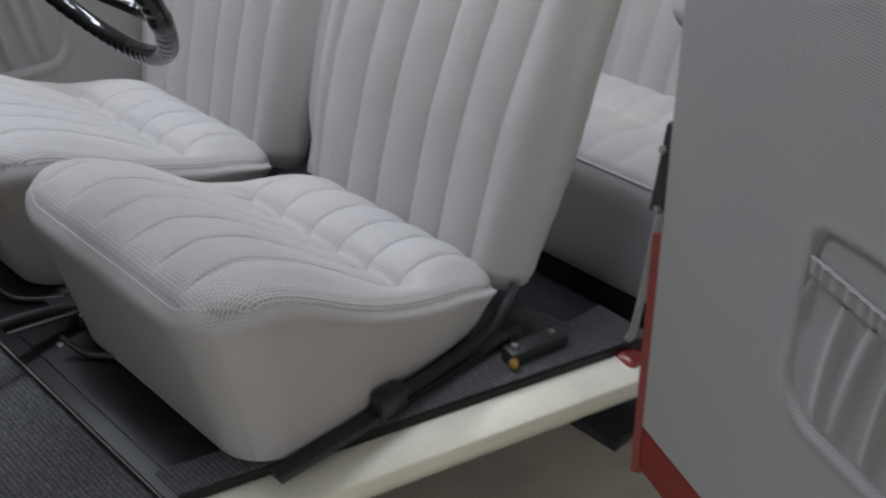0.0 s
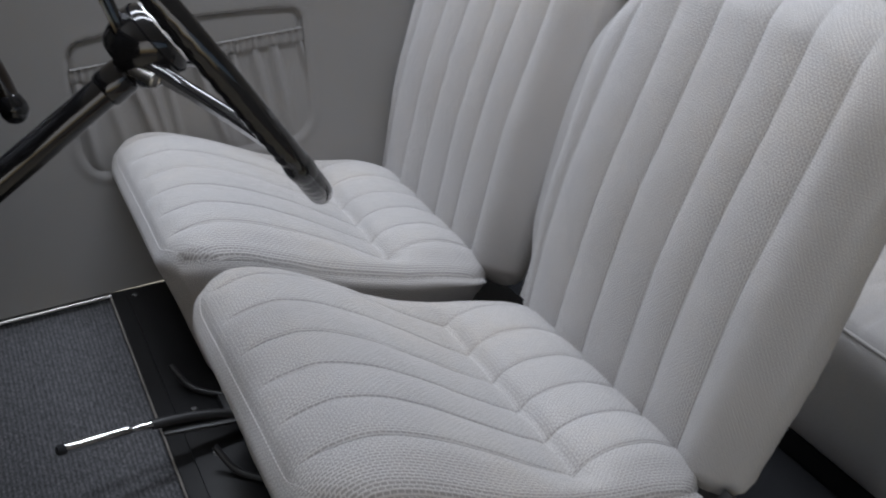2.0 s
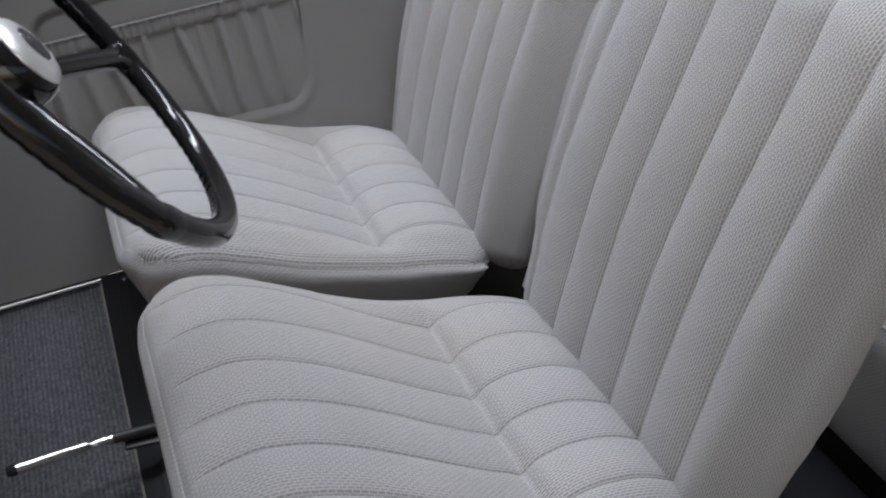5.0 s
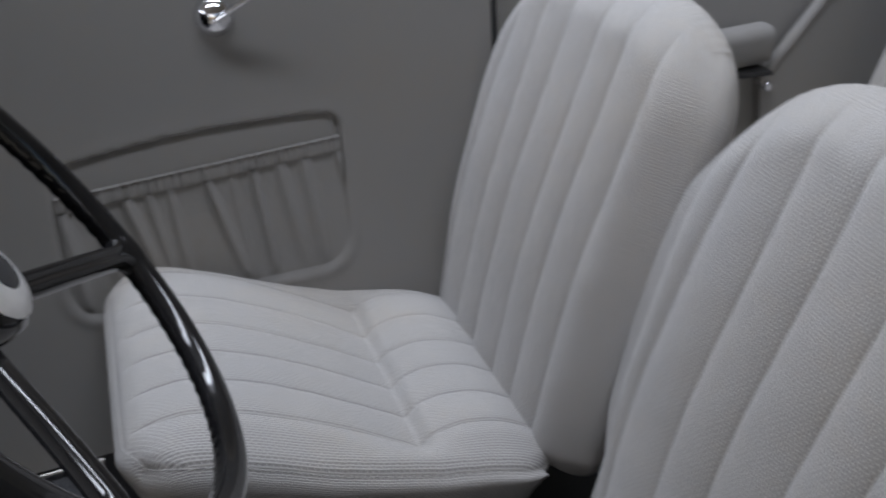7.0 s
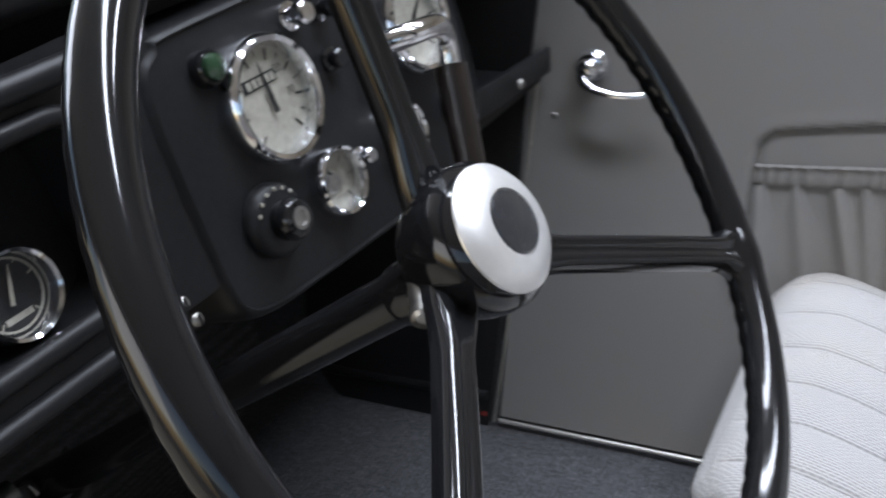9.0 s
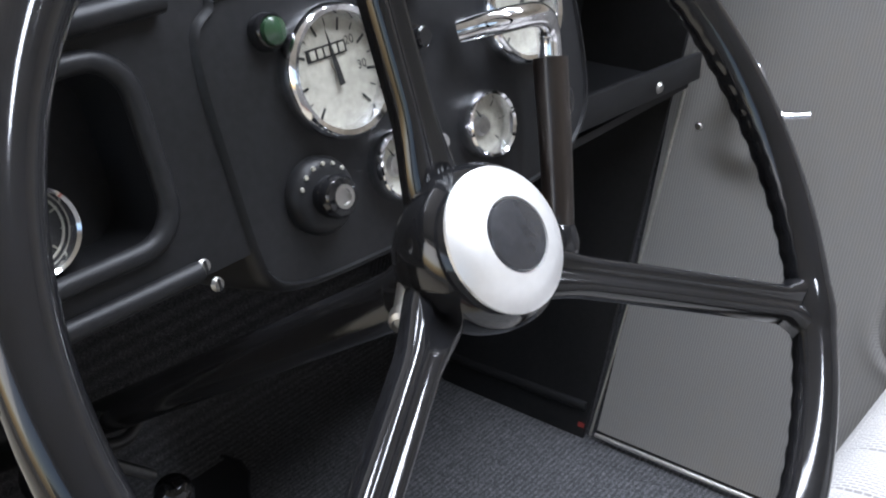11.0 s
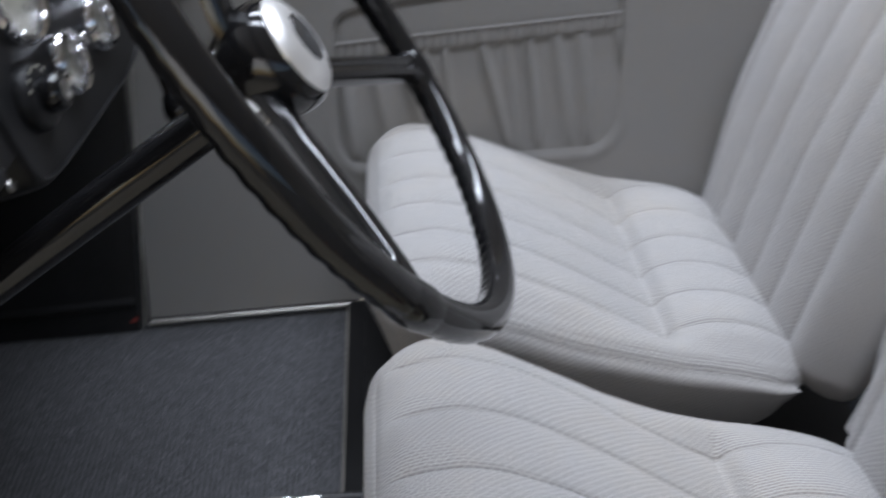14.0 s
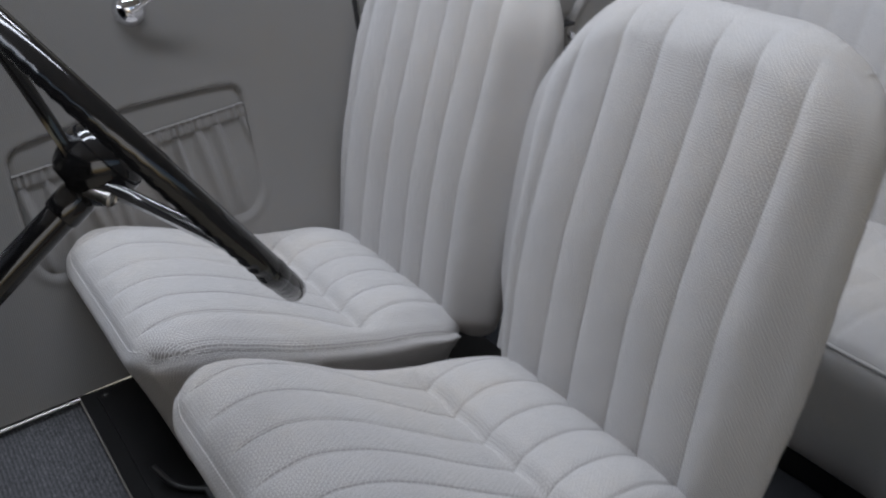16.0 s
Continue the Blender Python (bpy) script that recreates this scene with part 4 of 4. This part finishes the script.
def dashboard():
    ob = thing("dashboard", "black painted dashboard with round chrome-rimmed gauges and open glovebox", "dashboard")
    ob.matrix_world = DASH_TURN
    # the board, with the glovebox sunk in it
    X = -0.352
    hole = rounded(0.030, 0.263, 0.806, 0.917, 0.026)
    bm = bmesh.new()
    ring_out = []
    for y, z in hole:
        ty = max(abs((y - 0.159) / 0.171), abs((z - 0.885) / 0.108), 1e-6)
        ring_out.append((0.159 + (y - 0.159) / ty, 0.885 + (z - 0.885) / ty))
    n = len(hole)
    a = [bm.verts.new((X, y, z)) for y, z in ring_out]
    b = [bm.verts.new((X, y, z)) for y, z in hole]
    c = [bm.verts.new((X - 0.055, 0.159 + (y - 0.159) * 0.95, 0.862 + (z - 0.862) * 0.95)) for y, z in hole]
    for p, q in ((a, b), (b, c)):
        for j in range(n):
            bm.faces.new((p[j], p[(j + 1) % n], q[(j + 1) % n], q[j]))
    bm.faces.new(c)
    board = part("board", bm, SATIN, ob, "black board with a sunk glovebox")
    part("bead", tube_bm([(X + 0.002, y, z) for y, z in hole], 0.0066, 12, True), SATIN, board, "raised rounded rim of the glovebox")
    part("top_roll", tube_bm(spline([(X - 0.012, -0.012, 0.985), (X - 0.012, 0.5, 0.995), (X - 0.012, 1.06, 0.985)], 10), 0.026, 16), SATIN, ob, "rounded upper edge")
    part("crash_rail", tube_bm([(X + 0.006, -0.012, 0.934), (X + 0.006, 0.295, 0.938)], 0.008, 12), SATIN, ob)
    part("lip", tube_bm([(X + 0.002, -0.012, 0.784), (X + 0.002, 0.268, 0.782)], 0.0066, 12), SATIN, ob, "rolled lower edge")
    for y, z in ((0.271, 0.784), (0.276, 0.770)):
        head = part("slotted_screw", lathe_bm(((0, 0.0028), (0.003, 0.0024), (0.0047, 0)), (X + 0.003, y, z), (1, 0, 0), 16), STEEL, ob, "slotted screw")
        part("slot", box_bm((X + 0.0050, y - 0.0008, z - 0.0038), (X + 0.0062, y + 0.0008, z + 0.0038)), INK, head)
    for y, z in ((0.10, 0.940),):
        part("screw", lathe_bm(((0, 0.003), (0.003, 0.0024), (0.0042, 0)), (X + 0.010, y, z), (1, 0, 0), 14), STEEL, ob)
    shelf = thing("parcel_shelf", "open black painted parcel shelf beside the instruments", "shelf")
    part("shelf_back", box_bm((-0.62, 0.30, 0.68), (-0.60, 1.05, 1.0)), SATIN, shelf)
    part("shelf_top", box_bm((-0.62, 0.30, 0.985), (-0.40, 1.12, 1.0)), SATIN, shelf)
    part("shelf_floor", box_bm((-0.61, 0.69, 0.662), (-0.438, 1.04, 0.672)), SATIN, shelf)
    part("lower_rail", plate_bm([(-0.428, 0.66, 0.690), (-0.428, 1.050, 0.672), (-0.428, 1.050, 0.706), (-0.428, 0.66, 0.730)], (-0.008, 0, 0), 0.002), SATIN, shelf, "black painted rail under the open shelf")
    part("rail_bolt", lathe_bm(((0, 0.004), (0.005, 0.003), (0.007, 0)), (-0.420, 0.936, 0.695), (1, 0, 0), 12), STEEL, shelf)
    # the instrument housing
    pod = thing("instrument_panel", "raised black instrument panel with cream chrome-rimmed dials", "instrument panel")
    pod.matrix_world = DASH_TURN
    F = -0.348
    shape = [(0.304, 0.780), (0.309, 0.753), (0.332, 0.739), (0.40, 0.732), (0.58, 0.724), (0.645, 0.738), (0.680, 0.785), (0.682, 0.900), (0.664, 0.930), (0.63, 0.940), (0.358, 0.938), (0.322, 0.929), (0.304, 0.900)]
    bm = bmesh.new()
    mid = Vector((0, 0.491, 0.834))
    levels = ((-0.44, 1.02), (F - 0.016, 1.0), (F - 0.006, 0.99), (F - 0.001, 0.965), (F, 0.945), (F - 0.003, 0.935), (F - 0.003, 0.93))
    smooth_shape = [p for p in spline([(0, y, z) for y, z in shape + shape[:1]], 4)][:-1]
    last = None
    for x, k in levels:
        ring = [bm.verts.new((x, mid.y + (p.y - mid.y) * (1 - (1 - k) * 0.6), mid.z + (p.z - mid.z) * k)) for p in smooth_shape]
        if last:
            for j in range(len(ring)):
                bm.faces.new((last[j], last[(j + 1) % len(ring)], ring[(j + 1) % len(ring)], ring[j]))
        last = ring
    bm.faces.new(last)
    part("housing", bm, SATIN, pod)
    P = F - 0.003
    speed = gauge(pod, 0.407, 0.867, P + 0.004, 0.043, DIAL, 15, 85)
    part("counter", box_bm((P - 0.001, 0.386, 0.877), (P + 0.0030, 0.420, 0.8855)), INK, speed, "small black mileage counter")
    bm = bmesh.new()
    for k in range(5):
        box(bm, (P + 0.0028, 0.3885 + 0.0063 * k, 0.8783), (P + 0.0035, 0.3928 + 0.0063 * k, 0.8842))
    part("counter_wheels", bm, DIAL, speed)
    for words, y, z in (("20", 0.424, 0.884), ("30", 0.430, 0.866)):
        lettering(speed, words, (P + 0.0026, y, z), 0.0085, INK)
    gauge(pod, 0.602, 0.867, P + 0.004, 0.043, DIAL, 13, 140)
    for y in (0.440, 0.535):
        g = gauge(pod, y, 0.791, P + 0.004, 0.0255, DIAL, 7, 60)
        part("centre", lathe_bm(((0, 0.002), (0.007, 0.002), (0.009, -0.003)), (P + 0.004, y - 0.003, 0.791), (1, 0, 0), 20), STEEL, g)
    amp = gauge(ob, 0.192, 0.836, X - 0.026, 0.0262, DIAL_DARK, 9, 110)
    part("ring", lathe_bm(((0.0212, -0.0025), (0.0212, -0.0011), (0.0199, -0.0011), (0.0199, -0.0025)), (X - 0.026, 0.192, 0.836), (1, 0, 0), 36), DIAL, amp, "pale ring round the dial")
    part("word_bar", box_bm((X - 0.0285, 0.183, 0.821), (X - 0.0272, 0.201, 0.8245)), DIAL, amp, "small pale printed word")
    # the light switch
    s = part("light_switch", lathe_bm(((0.0265, 0), (0.0265, 0.005), (0.0235, 0.010), (0.019, 0.012), (0, 0.012)), (P, 0.367, 0.794), (1, 0, 0), 32), SATIN, pod, "black rotary light switch")
    part("switch_knob", lathe_bm(((0.0135, 0.01), (0.0145, 0.014), (0.0150, 0.023), (0.0125, 0.027), (0.0085, 0.028), (0.008, 0.025), (0, 0.025)), (P, 0.367, 0.794), (1, 0, 0), 12), ENAMEL, s)
    part("switch_barrel", lathe_bm(((0.008, 0.024), (0.008, 0.0285), (0.0055, 0.0285), (0.005, 0.0265), (0, 0.0265)), (P, 0.367, 0.794), (1, 0, 0), 18), STEEL, s)
    bm = bmesh.new()
    for k in range(6):
        a = radians(40 + 22 * k)
        lathe(bm, ((0.0017, 0), (0.0014, 0.0012), (0, 0.0014)), (P + 0.011, 0.367 + 0.0215 * math.cos(a), 0.794 + 0.0215 * math.sin(a)), (1, 0, 0), 8)
    part("switch_marks", bm, DIAL, s)
    part("pilot_light", lathe_bm(((0.0125, 0), (0.0125, 0.007), (0.0105, 0.010), (0.0095, 0.010)), (P, 0.361, 0.904), (1, 0, 0), 24), ENAMEL, pod)
    part("pilot_lens", lathe_bm(((0.0098, 0.007), (0.0085, 0.0125), (0.004, 0.0145), (0, 0.015)), (P, 0.361, 0.904), (1, 0, 0), 24), GREEN, pod, "green glass pilot lens")
    for y, z, r, l, m in ((0.456, 0.912, 0.0085, 0.020, CHROME), (0.490, 0.908, 0.0075, 0.018, ENAMEL), (0.484, 0.871, 0.0075, 0.014, ENAMEL), (0.478, 0.795, 0.0062, 0.015, CHROME), (0.626, 0.783, 0.0150, 0.012, ENAMEL)):
        knob(pod, "pull_knob", P, y, z, r, l, m, "small chrome pull knob" if m is CHROME else "small black pull knob")


dashboard()

lever = thing("gear_lever", "dashboard gear lever of bent chrome tube with dark grip", "lever")
line = spline([(-0.358, 0.522, 0.870), (-0.333, 0.542, 0.878), (-0.326, 0.574, 0.876), (-0.330, 0.593, 0.860), (-0.326, 0.592, 0.836)], 7)
part("tube", tube_bm(line, 0.0095, 16), CHROME, lever, "bent chrome tube")
line = spline([(-0.326, 0.592, 0.838), (-0.308, 0.576, 0.783), (-0.291, 0.559, 0.736), (-0.283, 0.551, 0.710)], 6)
part("grip", tube_bm(line, [mix(0.0140, 0.0118, k / 18) for k in range(19)], 16), BROWN, lever, "dark varnished grip")
part("grip_end", lathe_bm(((0.0118, -0.004), (0.0145, 0.001), (0.0170, 0.010), (0.0168, 0.018), (0.0125, 0.027), (0.0055, 0.0308), (0, 0.0315)), (-0.286, 0.553, 0.718), (0.25, -0.30, -0.90), 24), ENAMEL, lever)

brake = thing("hand_lever", "bent steel lever with black ball knob under the dashboard", "lever")
line = spline([(-0.520, 0.195, 0.720), (-0.512, 0.203, 0.645), (-0.505, 0.206, 0.615), (-0.503, 0.236, 0.574), (-0.505, 0.284, 0.520)], 7)
part("rod", tube_bm(line, 0.0050, 10), DARK_STEEL, brake, "bent dark steel rod")
bm = bmesh.new()
bmesh.ops.create_uvsphere(bm, u_segments=24, v_segments=16, radius=0.0180)
bmesh.ops.translate(bm, verts=bm.verts, vec=(-0.503, 0.298, 0.490))
part("ball_knob", bm, ENAMEL, brake, "glossy black ball knob")
part("pivot", lathe_bm(((0, 0.014), (0.010, 0.014), (0.008, -0.010), (0, -0.010)), (-0.508, 0.205, 0.620), (0, 1, 0), 14), DARK_STEEL, brake)

pedal = thing("pedal", "round black rubber foot pedal on a steel arm", "pedal")
part("pad", lathe_bm(((0, 0.010), (0.032, 0.009), (0.037, 0.004), (0.036, -0.006), (0, -0.008)), (-0.80, 0.305, 0.330), (0.85, 0, 0.5), 28), RUBBER, pedal)
part("arm", tube_bm([(-0.80, 0.305, 0.325), (-0.87, 0.305, 0.40), (-0.92, 0.305, 0.56)], 0.008, 10), FRAME_BLACK, pedal)

pts = [(-0.862, 0.06), (-0.862, 0.46), (-0.866, 0.515)]
pts += [(-0.815 + 0.055 * math.cos(radians(a)), 0.506 + 0.050 * math.sin(radians(a))) for a in (150, 120, 90, 60, 30)]
pts += [(-0.735, 0.512), (-0.690, 0.500), (-0.600, 0.508)]
pts += [(-0.452 + 0.032 * math.cos(radians(a)), 0.480 + 0.034 * math.sin(radians(a))) for a in (90, 60, 30, 0)]
pts += [(-0.425, 0.30), (-0.430, 0.06)]
mat_thing = thing("rubber_mat", "black rubber mat lying on the driver's carpet", "mat")
part("sheet", plate_bm([(x, y, FLOOR + 0.001) for x, y in pts], (0, 0, 0.006)), RUBBER, mat_thing)
part("hem", tube_bm([(x, y, FLOOR + 0.007) for x, y in pts], 0.0035, 8, True), RUBBER, mat_thing, "rolled edge of the mat")
part("rivet", lathe_bm(((0.006, 0), (0.005, 0.003), (0, 0.0045)), (-0.460, 0.475, FLOOR + 0.007), (0, 0, 1), 16), CHROME, mat_thing, "bright rivet")

seat_lever = thing("seat_lever", "chrome seat lever with black tip in front of the platform", "lever")
part("handle", tube_bm([(-0.297, 0.448, 0.2595), (-0.212, 0.469, 0.2455)], 0.0078, 14), CHROME, seat_lever, "chrome handle sleeve")
part("tip", lathe_bm(((0, 0.012), (0.006, 0.012), (0.0078, 0.008), (0.0078, 0)), (-0.296, 0.4483, 0.2593), (-0.97, -0.23, 0.16), 14), RUBBER, seat_lever, "black end plug")
part("neck", tube_bm(spline([(-0.214, 0.4685, 0.2458), (-0.198, 0.472, 0.243), (-0.176, 0.476, 0.240)], 5), [0.0065, 0.0055, 0.0045, 0.0045, 0.0052, 0.006, 0.006, 0.006, 0.006, 0.006, 0.006], 12), CHROME, seat_lever)
part("rod", tube_bm(spline([(-0.178, 0.4755, 0.2402), (-0.12, 0.484, 0.230), (-0.06, 0.488, 0.214), (-0.02, 0.488, 0.195)], 5), 0.0075, 12), FRAME_BLACK, seat_lever, "black steel rod")
part("bar", plate_bm([(-0.165, 0.464, 0.228), (-0.020, 0.474, 0.205), (-0.020, 0.502, 0.205), (-0.165, 0.486, 0.228)], (0, 0, -0.006), 0.002), FRAME_BLACK, seat_lever, "flat black steel bar")
part("base", box_bm((-0.05, 0.468, 0.1775), (0.03, 0.508, 0.205), 0.004), FRAME_BLACK, seat_lever)

catch = thing("seat_catch", "bent black rod catch on the platform under a front seat", "lever", "seat catches")
part("rod", tube_bm(spline([(-0.115, 0.640, 0.215), (-0.095, 0.610, 0.190), (-0.070, 0.585, 0.186), (-0.03, 0.555, 0.188)], 6), 0.005, 10), FRAME_BLACK, catch)
part("plate", box_bm((-0.06, 0.525, 0.1775), (0.0, 0.575, 0.190), 0.003), FRAME_BLACK, catch)

copy_thing(catch, pose(0.012, -0.215, 0.0))

block = thing("seat_stop", "black steel seat stop block with brass bolt on the sill", "bracket")
part("block", box_bm((0.398, -0.078, 0.1775), (0.520, -0.045, 0.205), 0.006, 2, Matrix.Rotation(radians(-12), 3, "Z")), FRAME_BLACK, block)
part("bolt", lathe_bm(((0.0085, 0), (0.0085, 0.010), (0, 0.011)), (0.400, -0.066, 0.192), (-0.9, -0.4, 0.1), 12), BRASS, block, "brass bolt head")
for x in (0.415, 0.492):
    part("stud", lathe_bm(((0.006, 0), (0.006, 0.006), (0, 0.007)), (x, -0.061 - 0.2 * (x - 0.459), 0.205), (0, 0, 1), 10), STEEL, block)

# ---- the driver's open door ----
HINGE = Vector((0.504, -0.256, 0.0))
SWING = Vector((-0.43, -0.90, 0.0)).normalized()
INWARD = Vector((SWING.y, -SWING.x, 0))
LEANING = Vector((-0.035, 0.097, 0))


def near_place(x, z, out):
    """A place on the open door by the closed door's own sizes."""
    return HINGE + (0.572 - x) * SWING + out * INWARD + (z - 0.12) * LEANING + Vector((0, 0, z))


open_door = thing("open_car_door", "open driver's door lined in grey cloth with gathered pocket", "car door")
part("lining", door_lining(-0.466, 0.572, 0.120, 0.98, near_place), LINING, open_door)
cloth = part("pocket", pocket_cloth(near_place), LINING, open_door, "gathered grey cloth map pocket")
part("elastic_band", pocket_band(near_place), LINING, cloth, "ruched elastic hem")
door_pull(open_door, near_place)
rows = [[near_place(0.574 + e, z, -0.001 + 0.8 * e) for e in (0.0, 0.005, 0.010)] for z in (0.02, 0.15, 0.30, 0.46)]
part("edge", sheet_bm(rows, Vector(INWARD) * -0.03), RED, open_door, "dark red painted door edge")
rows = [[near_place(x, z, -0.004) for x in (-0.47, 0.0, 0.588)] for z in (0.03, 0.119)]
part("lower_skin", sheet_bm(rows, Vector(INWARD) * -0.03), RED, open_door, "dark red painted lower edge")
hinge = part("hinge", box_bm((-0.008, -0.010, -0.068), (0.008, 0.010, 0.068), 0.004), FRAME_BLACK, open_door, "black steel hinge")
hinge.location = near_place(0.583, 0.560, -0.004)
for z in (0.50, 0.59):
    part("hinge_bolt", lathe_bm(((0.006, 0), (0.006, 0.006), (0, 0.008)), near_place(0.579, z, 0.004), INWARD, 10), STEEL, open_door)
part("check_strap", box_bm((0.574, -0.186, 0.098), (0.622, -0.138, 0.166), 0.014, 4), RED, open_door, "dark red hinge bracket")
